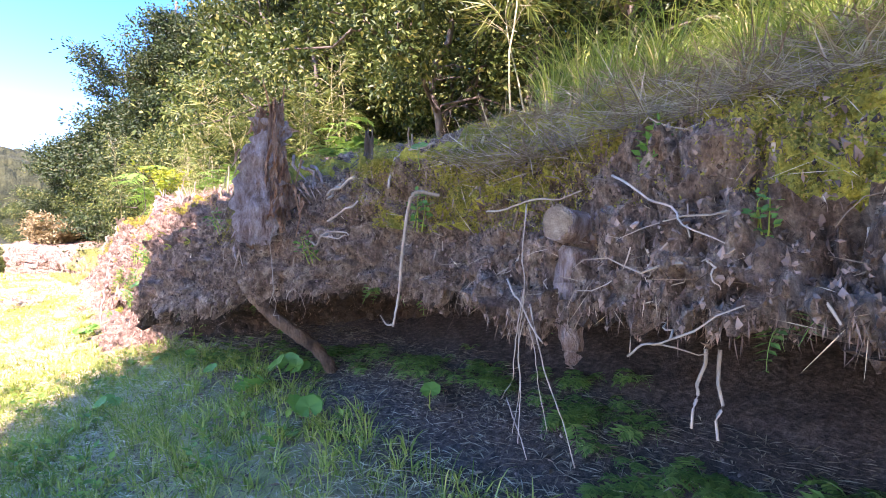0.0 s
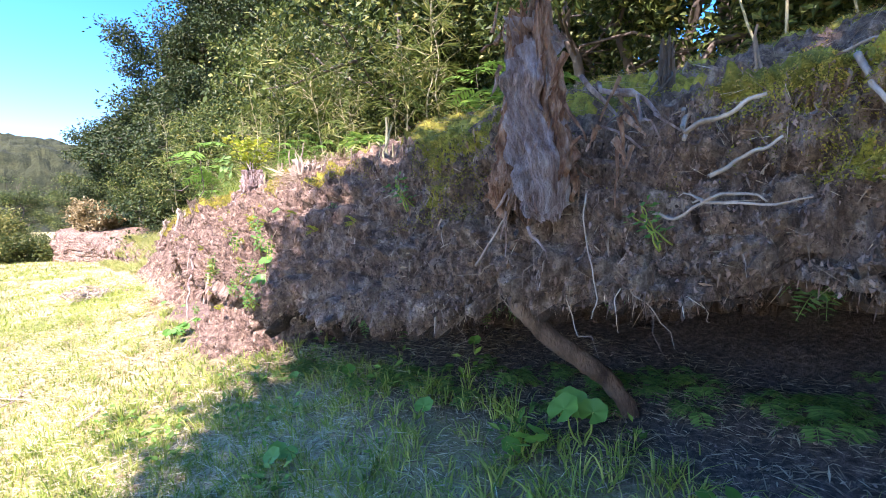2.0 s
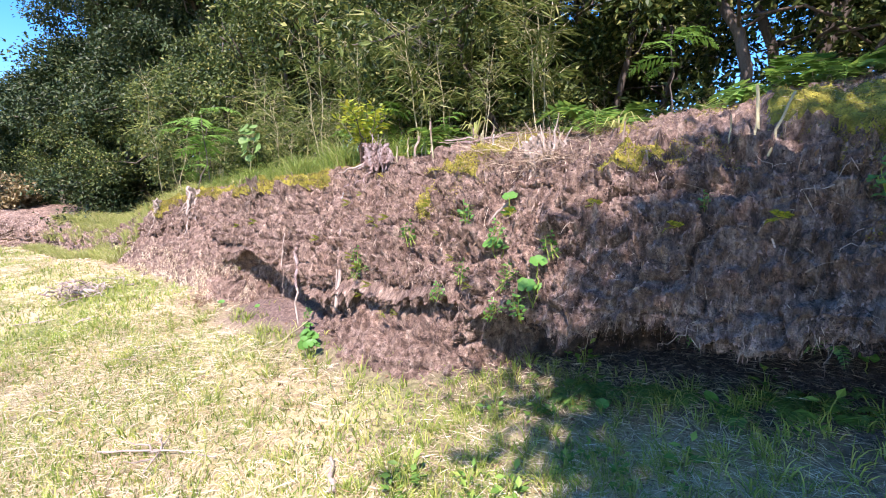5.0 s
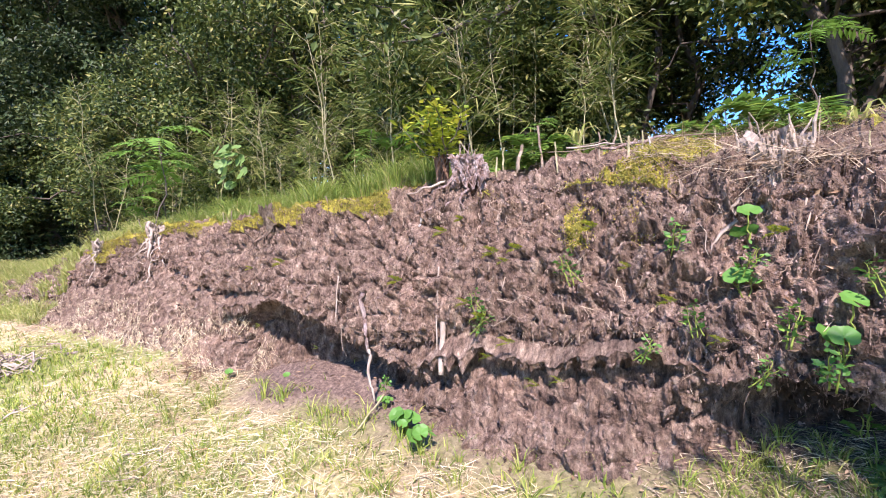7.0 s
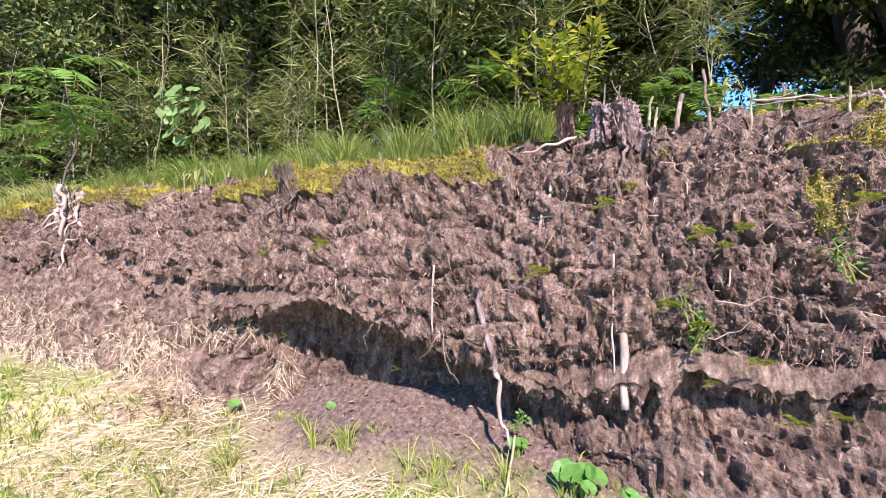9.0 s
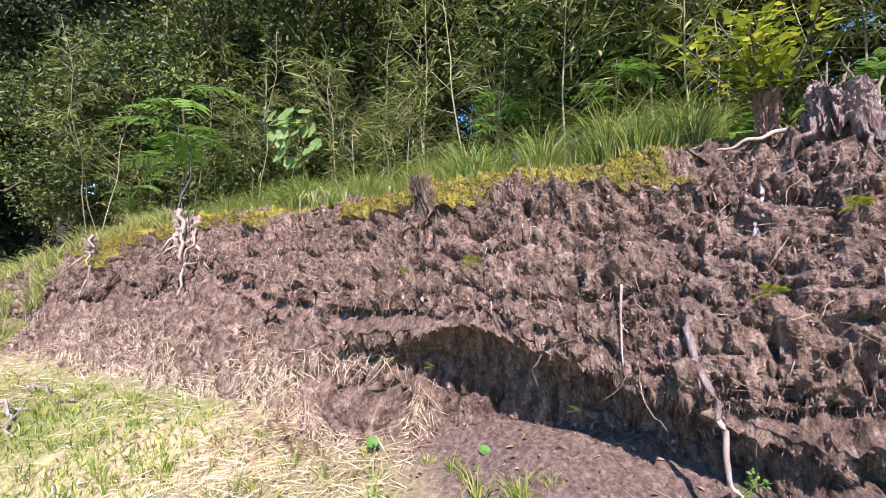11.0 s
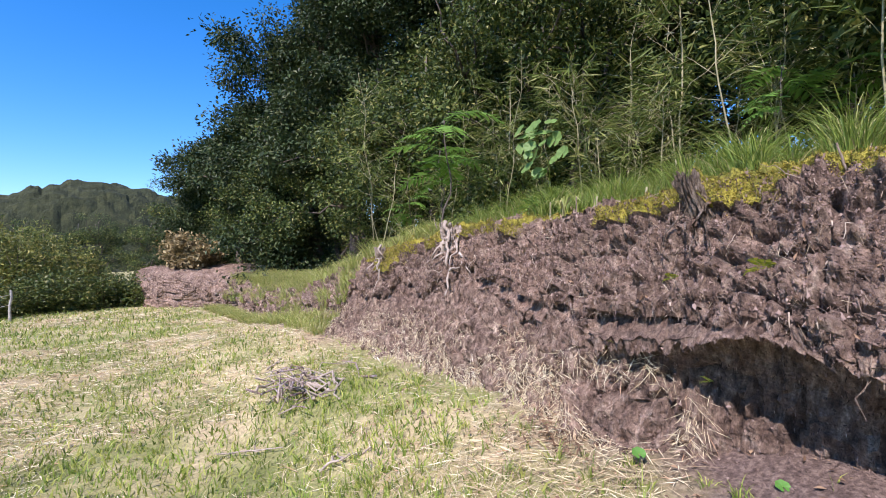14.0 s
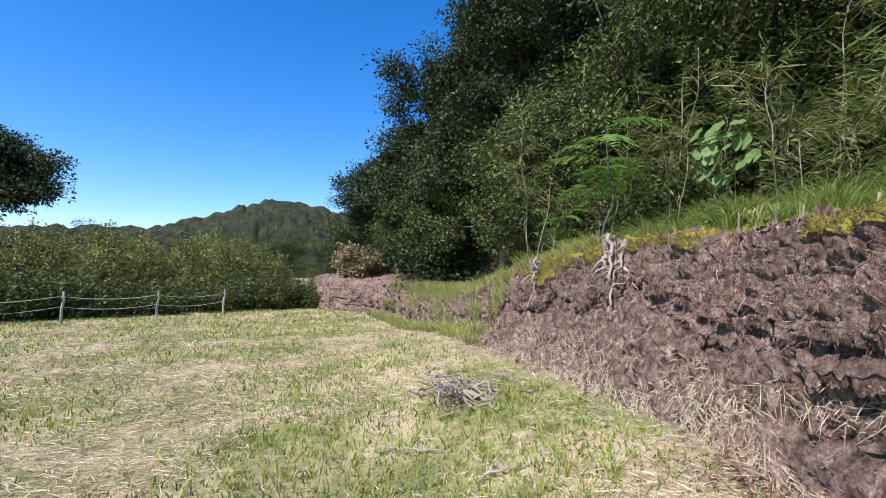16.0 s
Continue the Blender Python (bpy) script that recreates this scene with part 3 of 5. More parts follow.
def place_trees():
    kinds = [
        tree("evergreen_tree", 11.5, 3.0, 11, CANOPY, 0.135, 44000, 0.2, 0.2, "tall evergreen tree with dark glossy leaves behind the bank"),
        tree("evergreen_tree", 9.0, 2.6, 12, CANOPY2, 0.12, 40000, 0.13, 0.12, "sunlit olive-green broadleaf tree behind the bank"),
        tree("evergreen_tree", 13.0, 3.2, 13, CANOPY, 0.14, 44000, 0.22, 0.3, "tall dark tree with a bare lower trunk in the wood"),
        tree("understorey_tree", 5.0, 1.8, 14, UNDER, 0.095, 26000, 0.06, 0.05, "bushy young tree with small olive leaves", stems=3, wide=0.22)]
    spots = [
        (0, 3.4, 18.0, 0), (2, 6.5, 15.5, 40), (1, 4.6, 13.2, 90), (0, 6.2, 11.0, 130), (2, 5.2, 8.4, 10), (0, 8.2, 7.0, 200), (1, 6.0, 5.4, 300),
        (2, 7.2, 3.2, 70), (0, 5.6, 1.2, 20), (1, 8.0, 0.0, 160), (2, 5.8, -2.2, 250), (0, 5.0, -5.0, 45), (1, 7.5, -7.5, 10), (2, 10.5, 12.0, 99), 
        (0, 12.5, 0.6, 15), (0, 13.0, -3.4, 130), (3, 5.2, 0.4, 80), (3, 5.4, -1.8, 170), (2, 4.4, 21.4, 120), (2, 10.0, -3.5, 85), (3, 4.4, 11.2, 0), (3, 5.4, 9.6, 110), (1, 9.6, 12.4, 75), (3, 6.8, 7.4, 190), (3, 4.2, 6.8, 90), (3, 4.6, 3.6, 200), (3, 4.2, 14.8, 140), (3, 4.0, -0.6, 30), (3, 3.4, 20.0, 60), (3, 3.3, 12.4, 10), (3, 3.5, 16.6, 77), (3, 3.0, 14.0, 150), (3, 3.2, 9.2, 220), (3, 3.6, 5.2, 300), (3, 3.6, 2.0, 45),
(3, 2.4, 21.6, 20), (1, 3.9, 22.6, 80), (3, 1.9, 25.5, 140), (0, 6.5, 24.5, 200), (1, 3.4, 28.0, 250), (3, 1.2, 28.0, 300)]
    used = set()
    for k, x, y, turn in spots:
        m = on_top(x, y, turn, 0.1)
        if k in used:
            tagged(copy_thing(kinds[k], m), group="trees behind the bank")
        else:
            used.add(k)
            kinds[k].matrix_world = m
            tagged(kinds[k], group="trees behind the bank")
    return kinds


KINDS = place_trees()
SHADE = tree("shade_tree", 11.5, 2.7, 21, CANOPY2, 0.24, 50000, 0.24, 0.5, wide=0.5, each=64, loose=0.12)
for n, (x, y, turn) in enumerate(((-4.4, -4.6, 315), (-1.6, -6.9, 70))):
    t = SHADE if n == 0 else copy_thing(SHADE, pose(0, 0, 0))
    t.matrix_world = pose(x, y, -0.05, 0, 0, turn) @ Matrix.Diagonal((0.8, 0.8, 0.8, 1))
    tagged(t, "broad evergreen tree that shades the bank, standing in the field", "tree", "trees round the field")
ROUND = tree("round_tree", 5.6, 2.2, 23, CANOPY, 0.12, 44000, 0.12, 0.06, stems=2, wide=0.30)
for n, (x, y, turn, size) in enumerate(((0.9, 26.6, 20, 0.85), (2.3, 23.4, 100, 1.35), (1.7, 25.0, 200, 1.1), (0.5, 28.4, 60, 0.8), (3.0, 20.4, 310, 1.2), (-0.1, 30.0, 10, 0.62))):
    t = ROUND if n == 0 else copy_thing(ROUND, on_top(x, y, turn, 0.1))
    t.matrix_world = on_top(x, y, turn, 0.1)
    t.scale = (size,) * 3
    tagged(t, "rounded dark evergreen tree beyond the far bank", "tree", "trees behind the bank")
t = copy_thing(ROUND, pose(-22.8, 42, -0.05, 0, 0, 30))
t.scale = (2.1,) * 3
tagged(t, "dark round-crowned evergreen tree at the far edge of the field", "tree", "trees round the field")


# ---- hills and the far edge of the field ----
def hill(name, cx, cy, length, depth, height, turn, seed, label):
    u, v = np.meshgrid(np.linspace(-1, 1, 170), np.linspace(-1, 1, 60), indexing="ij")
    z = height * np.clip(1 - np.abs(u) ** 2.2, 0, 1) * np.clip(1 - v**2, 0, 1) ** 0.7
    z = z * (0.82 + 0.25 * vnoise(u * 2.5 + seed, v, 0.3))
    crowns = np.abs(vnoise(u * length / 9, v * depth / 9, seed)) + 0.45 * np.abs(vnoise(u * length / 4, v * depth / 4, seed + 3))
    z = z + (2.0 * crowns - 0.9) * np.clip(z / 4, 0, 1) - 1.0
    c, s = math.cos(radians(turn)), math.sin(radians(turn))
    x, y = cx + u * length / 2 * c - v * depth / 2 * s, cy + u * length / 2 * s + v * depth / 2 * c
    n, m = x.shape
    i, j = np.meshgrid(np.arange(n - 1), np.arange(m - 1), indexing="ij")
    f = np.stack([i * m + j, (i + 1) * m + j, (i + 1) * m + j + 1, i * m + j + 1], -1).reshape(-1, 4)
    ob = part(name, Shape().put(np.stack([x, y, z], -1), f), HILL)
    return tagged(ob, label, "hill", kind="structure")


HILL = grainy("wooded_hill", [(0.3, (0.015, 0.021, 0.009)), (0.55, (0.036, 0.042, 0.016)), (0.8, (0.075, 0.072, 0.028))], 0.35, 0.95, 1.0, None, 0.6, 1.6)
hill("backdrop_hill", -14, 205, 150, 60, 33, 6, 2.0, "long wooded hill behind the field")
hill("backdrop_hill", -85, 190, 170, 70, 21, -12, 5.0, "low wooded hill far behind the field")
hill("backdrop_hill", 60, 150, 120, 60, 16, 20, 7.0, "wooded slope behind the trees")


def bush(name, radius, height, seed, mat, leaf, count, label):
    """A thicket: many stems and a ragged mass of leaves."""
    g = np.random.default_rng(seed)
    root, wood, mass = empty(name), Shape(), Shape()
    tips = []
    for k in range(26):
        a, r = g.uniform(0, 2 * np.pi), radius * g.uniform(0.2, 1.0)
        b = np.array([np.cos(a) * r, np.sin(a) * r, height * (1.05 - 0.45 * (r / radius) ** 2) * g.uniform(0.6, 1.1)])
        line = crooked(b * [0.5, 0.5, 0] + [0, 0, -0.1], b, 0.08, 7, seed + k)
        tube(wood, line, [0.018, 0.005], 4)
        tips += list(line[2:])
    tips = np.array(tips)
    at = np.repeat(tips[g.integers(0, len(tips), count // 20)] + g.normal(0, 0.13, (count // 20, 3)) * radius, 20, 0)
    at = at + g.normal(0, 0.11, at.shape) * (radius / 1.2) ** 0.5
    at[:, 2] = np.abs(at[:, 2])
    leaves(mass, at, unit(g.normal(0, 1, at.shape)), unit(g.normal(0, 1, at.shape) + [0, 0, 1]), leaf * g.uniform(0.6, 1.4, len(at)), leaf * 0.5 * g.uniform(0.7, 1.3, len(at)))
    part("trunk", wood, BARK, root, smooth=True)
    part("foliage", mass, mat, root)
    return tagged(root, label, "bush")


def far_edge():
    dark = bush("bush", 1.7, 1.5, 31, CANOPY2, 0.14, 7000, "dense dark green bush along the edge of the field")
    pale = bush("bush", 1.9, 2.7, 32, THICKET, 0.14, 6500, "tall olive-green thicket behind the field hedge")
    g = np.random.default_rng(5)
    k = 0
    for n in range(13):
        s = n / 12
        m = pose(-16.5 + 15.0 * s, 16.6 + 9.8 * s + g.uniform(-0.3, 0.5), -0.05, 0, 0, g.uniform(0, 360))
        ob = dark if n == 0 else copy_thing(dark, m)
        ob.matrix_world = m
        ob.scale = (0.9, 0.9, g.uniform(0.55, 0.95))
        tagged(ob, group="hedge bushes at the field edge")
    for n in range(30):
        s, d = g.uniform(0, 1), g.uniform(2.5, 16)
        m = pose(-22 + 22 * s - 0.5 * d, 17 + 11 * s + d, -0.1, 0, 0, g.uniform(0, 360))
        ob = pale if n == 0 else copy_thing(pale, m)
        ob.matrix_world = m
        ob.scale = (0.9 + d / 40, 0.9 + d / 40, g.uniform(0.8, 1.15) + d / 40)
        tagged(ob, group="thicket behind the hedge")
    for x, y, r in ((-14, 40, 0), (-9, 45, 90), (-20, 44, 200), (-4, 40, 50), (-30, 48, 20), (-1, 38, 140)):
        t = copy_thing(KINDS[3], pose(x, y, -0.1, 0, 0, r))
        tagged(t, "bushy olive tree behind the field hedge", "tree", "thicket trees")
    brown = bush("dry_bush", 1.0, 1.05, 33, DRYGRASS, 0.16, 5200, "dry tan-brown bush on top of the far bank")
    brown.matrix_world = on_top(-0.35, 24.2)


far_edge()


def fence():
    root = empty("rope_fence", pose(-8.3, 19.7, 0))
    spots = [(-14.5, 15.6), (-11.2, 17.4), (-8.3, 19.3), (-6.4, 20.3), (-4.9, 22.0)]
    for x, y in spots:
        z = float(ground_z(x, y))
        p = Shape()
        tube(p, crooked((x + 8.3, y - 19.7, z - 0.2), (x + 8.3 + 0.03, y - 19.7, z + 0.85), 0.01, 6, 3), [0.035, 0.03], 8, 0.05)
        part("post", p, POLE, root)
    for (ax, ay), (bx_, by_) in zip(spots, spots[1:]):
        for h in (0.45, 0.72):
            r = Shape()
            tube(r, crooked((ax + 8.3, ay - 19.7 - 0.04, h), (bx_ + 8.3, by_ - 19.7 - 0.04, h), 0.004, 12, 1, 0.045), 0.007, 5)
            part("rope", r, ROPE, root, smooth=True)
    tagged(root, "low fence of grey posts and two pale ropes before the hedge", "fence")


fence()


# ---- rotten stumps, roots and sticks on the bank ----
def rotten_shell(shape, r_top, r_low, z0, z1, seed, gap=0.0, ragged=0.3, lean=(0, 0)):
    """A split, ridged shell of decayed wood with a jagged rim, thick enough to see its inside."""
    n, m = 120, 60
    a = np.linspace(gap, 2 * np.pi - gap, n)
    h = np.linspace(0, 1, m)
    aa, hh = np.meshgrid(a, h, indexing="ij")
    rim = z1 - ragged * (0.5 + 0.5 * vnoise(np.cos(a) * 3.1, np.sin(a) * 3.1, seed)) - 0.3 * ragged * np.abs(vnoise(a * 9, 0.5, seed))
    foot = z0 + 0.5 * ragged * vnoise(np.cos(a) * 2.2, np.sin(a) * 2.2, seed + 9) + 0.06 * vnoise(a * 8, 1.5, seed)
    z = foot[:, None] + (rim - foot)[:, None] * hh
    ridge = 0.5 * np.abs(vnoise(aa * 3.5, hh * 2.0, seed + 1)) - 0.45 * (1 - np.abs(vnoise(aa * 8, hh * 3, seed + 2))) ** 4 + 0.25 * np.abs(vnoise(aa * 16 + hh * 3, hh * 6, seed + 5)) + 0.16 * vnoise(aa * 30, hh * 16, seed + 4)
    r = (r_low + (r_top - r_low) * hh**0.7) * (1 + 0.75 * ridge)
    for k, inner in enumerate((1.0, 0.72)):
        x = np.cos(aa) * r * inner + lean[0] * hh
        y = np.sin(aa) * r * inner + lean[1] * hh
        i, j = np.meshgrid(np.arange(n - 1), np.arange(m - 1), indexing="ij")
        f = np.stack([i * m + j, (i + 1) * m + j, (i + 1) * m + j + 1, i * m + j + 1], -1).reshape(-1, 4)
        shape.put(np.stack([x, y, z - 0.02 * k], -1), f if k == 0 else f[:, ::-1])
    o = shape.n - 2 * n * m
    i = np.arange(n - 1)
    shape.f.append((o + np.stack([i * m + m - 1, (i + 1) * m + m - 1, n * m + (i + 1) * m + m - 1, n * m + i * m + m - 1], -1)).astype(np.int32))
    shape.f.append((o + np.stack([(i + 1) * m, i * m, n * m + i * m, n * m + (i + 1) * m], -1)).astype(np.int32))
    for e in (0, n - 1):
        j = np.arange(m - 1)
        q = np.stack([e * m + j, e * m + j + 1, n * m + e * m + j + 1, n * m + e * m + j], -1)
        shape.f.append((o + (q if e == 0 else q[:, ::-1])).astype(np.int32))
    return shape


def splinters(root, at, n, length, width, spread, down, seed, mat):
    g = np.random.default_rng(seed)
    for k in range(n):
        shape = Shape()
        a = np.asarray(at) + g.normal(0, 1, 3) * spread
        b = a + g.normal(0, 0.35, 3) * length + np.array([0, 0, -1.0 if down else 1.0]) * length * g.uniform(0.5, 1.2)
        tube(shape, crooked(a, b, 0.06, 5, seed * 31 + k), [width * g.uniform(0.5, 1.2), width * 0.25], 5, 0.2)
        part("splinter", shape, mat, root)


RUSTWOOD = grainy("rust_brown_rot", [(0.28, (0.05, 0.025, 0.018)), (0.42, (0.22, 0.105, 0.06)), (0.56, (0.42, 0.25, 0.16)), (0.72, (0.62, 0.50, 0.42))], 12, 0.95, 1.0, (2.0, 2.0, 0.7), 0.04, 60)


def great_stump():
    root = empty("rotten_stump", pose(0.16, 0.10, 1.5))
    body = Shape()
    rotten_shell(body, 0.062, 0.125, 0.14, 0.90, 3.0, 0.35, 0.30, (0.03, 0.06))
    part("trunk", body, RUSTWOOD, root, "grey and rust-brown decayed trunk, split and hollow")
    tongue = Shape()
    n, m = 40, 60
    u, v = np.meshgrid(np.linspace(-1, 1, n), np.linspace(0, 1, m), indexing="ij")
    wide = 0.078 * (1 - 0.3 * v) * (1 + 0.35 * vnoise(u * 0 + 0.5, v * 5, 2.5)) * (1 - 0.75 * np.clip((v - 0.75) / 0.25, 0, 1))
    y = u * wide * (1 + 0.45 * vnoise(np.sign(u) * 3 + 0.3, v * 11, 6.5)) + 0.07 - 0.20 * v
    x = -0.17 - 0.05 * np.sin(v * 3) + 0.09 * u**2 + 0.06 * (1 - np.abs(vnoise(u * 4 + v, v * 3, 4.5))) ** 3 - 0.07 * np.abs(vnoise(u * 7, v * 9, 8.5)) + 0.06 * (1 - np.abs(vnoise(u * 5, v * 7, 1.2))) ** 6 + 0.03 * vnoise(u * 15, v * 12, 3.5) + 0.12 * (1 - v)
    z = 0.72 - 0.70 * v + 0.05 * vnoise(u * 9, v * 2, 1.5) * v
    i, j = np.meshgrid(np.arange(n - 1), np.arange(m - 1), indexing="ij")
    f = np.stack([i * m + j, i * m + j + 1, (i + 1) * m + j + 1, (i + 1) * m + j], -1).reshape(-1, 4)
    tongue.put(np.stack([x, y, z], -1), f)
    tongue.put(np.stack([x + 0.06, y, z], -1), f[:, ::-1])
    part("hanging_bark", tongue, ROTWOOD, root, "torn grey slab of rotten wood hanging down")
    splinters(root, (-0.17, -0.10, 0.06), 5, 0.11, 0.008, (0.03, 0.05, 0.06), True, 8, ROTWOOD)
    splinters(root, (0.02, 0.1, 0.70), 18, 0.12, 0.010, (0.06, 0.06, 0.05), False, 9, RUSTWOOD)
    splinters(root, (-0.02, 0.02, 0.34), 12, 0.16, 0.013, (0.05, 0.10, 0.12), True, 13, RUSTWOOD)
    splinters(root, (-0.15, -0.05, 0.40), 6, 0.09, 0.010, (0.02, 0.05, 0.14), True, 14, ROTWOOD)
    splinters(root, (0.02, -0.22, 0.25), 14, 0.14, 0.012, (0.05, 0.08, 0.08), True, 15, RUSTWOOD)
    rt = Shape()
    tube(rt, smooth_line([(0.02, 0.0, 0.05), (-0.04, 0.05, -0.10), (-0.075, 0.06, -0.20), (-0.04, 0.035, -0.30), (0.04, -0.01, -0.40), (0.16, -0.09, -0.51), (0.27, -0.15, -0.61), (0.36, -0.2, -0.76)], 40), [0.026, 0.032, 0.034, 0.036, 0.032], 14, 0.2)
    part("root", rt, ROOTBARK, root, "thick brown root running under the overhang", smooth=True)
    for k in range(3):
        side = Shape()
        a = (0.1 + 0.03 * k, -0.12 - 0.05 * k, 0.5 - 0.03 * k)
        tube(side, crooked(a, (0.1, -0.35 - 0.06 * k, 0.22 + 0.02 * k), 0.14, 8, 40 + k), [0.009, 0.003], 7, 0.25)
        part("side_root", side, ROTWOOD, root, smooth=True)
    tagged(root, "tall rotten tree stump hanging over the brow of the bank", "tree stump")


great_stump()


def small_stump(x, y, z, r, h, seed, lean, label, mat=None, gap=0.0):
    root = empty("stump", pose(x, y, z))
    body = Shape()
    rotten_shell(body, r * 0.9, r * 1.15, 0.0, h, seed, gap, h * 0.35, lean)
    part("trunk", body, mat or ROTWOOD, root)
    splinters(root, (lean[0], lean[1], h * 0.55), 8, h * 0.4, r * 0.08, (r * 0.6, r * 0.6, h * 0.1), False, int(seed * 3), mat or ROTWOOD)
    for k in range(4):
        rt = Shape()
        tube(rt, crooked((-0.3 * r, (k - 1.5) * r * 0.7, 0.08), (-0.2 - 0.3 * r, (k - 1.5) * r * 1.6, -h * 0.7), 0.12, 8, int(seed * 5) + k), [r * 0.16, r * 0.04], 6, 0.25)
        part("root", rt, mat or ROTWOOD, root, smooth=True)
    return tagged(root, label, "tree stump")


STUMPWOOD = grainy("dark_weathered_wood", [(0.3, (0.04, 0.028, 0.02)), (0.5, (0.13, 0.098, 0.07)), (0.72, (0.34, 0.28, 0.22))], 14, 0.9, 0.8, (2, 2, 0.5), 0.02)
small_stump(0.31, 2.46, 1.66, 0.12, 0.36, 5.0, (0.0, 0.03), "broken pale stump crumbling on the brow of the bank", DRYWOOD, 0.5)
small_stump(0.42, 4.22, 1.88, 0.10, 0.26, 6.0, (-0.02, 0.02), "splintered grey stump beside the potted shrub")
small_stump(0.22, 6.07, 1.60, 0.05, 0.27, 7.0, (-0.08, 0.04), "short dark stump leaning out over the bank", STUMPWOOD)
small_stump(0.52, 8.72, 1.55, 0.10, 0.26, 8.0, (-0.04, 0.0), "pale gnarled stump with roots hanging down the bank", DRYWOOD)
small_stump(0.45, 10.2, 1.42, 0.06, 0.2, 9.0, (-0.05, 0.0), "small pale stump at the end of the bank", DRYWOOD)
small_stump(0.70, -0.1, 2.0, 0.022, 0.24, 10.0, (0, 0), "thin grey stub standing on the mossy brow", BARK)


def sawn_stub():
    root = empty("sawn_stub", pose(0.385, -1.80, 1.56))
    log = Shape()
    tube(log, crooked((0.10, 0.0, 0.0), (-0.10, 0.01, 0.02), 0.02, 6, 2), [0.052, 0.050], 16, 0.12)
    part("branch", log, ROTWOOD, root, smooth=True)
    cut = Shape()
    tube(cut, [(-0.098, 0.01, 0.02), (-0.106, 0.01, 0.02)], [0.050, 0.043], 14, 0.16)
    part("cut_face", cut, CUTWOOD, root, "weathered pale sawn face")
    low = Shape()
    tube(low, crooked((-0.03, -0.02, -0.05), (-0.10, -0.05, -0.38), 0.10, 26, 6), [0.052, 0.048, 0.036, 0.012], 14, 0.16)
    part("root", low, ROTWOOD, root, smooth=True)
    tagged(root, "sawn root stub with a pale round cut in the bank", "root")


sawn_stub()


STICKWOOD = grainy("brown_dead_wood", [(0.3, (0.12, 0.085, 0.06)), (0.7, (0.30, 0.24, 0.18))], 8, 0.9, 0.6, (1, 1, 0.4))


def stick(start, end, r0, r1, seed, label, mat=None, bend=0.07, twigs=0, name="stick", sides=8, rough=0.06):
    mid = (np.asarray(start, float) + np.asarray(end, float)) / 2
    root = empty(name, Matrix.Translation(Vector(mid)))
    s = Shape()
    line = crooked(np.asarray(start) - mid, np.asarray(end) - mid, bend * 0.6, 16, seed)
    tube(s, line, [r0 * 0.5, (r0 + r1) * 0.25, r1 * 0.45], sides, rough)
    part("stem", s, mat or DRYWOOD, root, smooth=True)
    g = np.random.default_rng(seed)
    for k in range(twigs):
        t = Shape()
        a = line[int(g.integers(3, 10))]
        tube(t, crooked(a, a + g.normal(0, 1, 3) * np.linalg.norm(line[-1] - line[0]) * [0.2, 0.2, 0.09], 0.12, 7, seed * 9 + k), [r1 * 0.9, r1 * 0.3], 5, 0.1)
        part("twig", t, mat or DRYWOOD, root, smooth=True)
    return tagged(root, label, "stick" if name == "stick" else name.replace("_", " "))


def hanging_branch():
    root = empty("dead_branch", pose(0.33, -1.0, 1.45))
    stem = Shape()
    tube(stem, smooth_line([(0.10, -0.10, 0.27), (0.01, -0.055, 0.275), (-0.01, -0.035, 0.20), (-0.015, -0.01, 0.02), (0.0, 0.025, -0.14), (0.01, 0.075, -0.29)], 36), [0.007, 0.008, 0.0065, 0.0055, 0.005], 10, 0.22)
    part("stem", stem, DRYWOOD, root, smooth=True)
    fork = Shape()
    tube(fork, smooth_line([(0.008, 0.07, -0.28), (0.0, 0.11, -0.285), (-0.01, 0.145, -0.25)], 12), [0.005, 0.004, 0.002], 7, 0.1)
    part("twig", fork, DRYWOOD, root, smooth=True)
    tagged(root, "pale bare dead branch hanging down the bank face", "branch")


hanging_branch()
stick((0.42, -0.30, 1.86), (0.30, -0.36, 1.74), 0.018, 0.014, 3, "thick pale stick lying on the brow")
stick((0.30, -0.36, 1.76), (0.34, -0.56, 1.84), 0.016, 0.012, 4, "short pale stick lying on the brow")
stick((0.26, -0.45, 1.62), (0.34, -0.60, 1.72), 0.013, 0.009, 5, "pale stick poking out of the earth")
stick((0.24, -0.30, 1.52), (0.22, -0.70, 1.55), 0.011, 0.006, 6, "dry forked twig lying along the bank", twigs=3)
stick((0.47, -0.72, 1.93), (0.38, -0.80, 1.77), 0.018, 0.012, 7, "stub of grey wood on the mossy brow")
stick((0.52, -0.95, 1.98), (0.5, -0.62, 1.95), 0.012, 0.008, 8, "pale dead stick on the moss")
stick((0.06, 0.30, 1.33), (0.02, 0.10, 1.52), 0.012, 0.006, 9, "pale broken twig on the bank face")
stick((0.25, -1.55, 1.62), (0.12, -1.98, 1.64), 0.006, 0.004, 10, "long dry stalk lying against the bank")
stick((0.3, -1.95, 1.70), (0.12, -2.28, 1.52), 0.007, 0.003, 11, "long straw-coloured stalk across the bank")
stick((0.12, -2.10, 1.28), (0.0, -2.35, 1.42), 0.005, 0.003, 12, "thin dry stalk leaning on the bank", twigs=2)
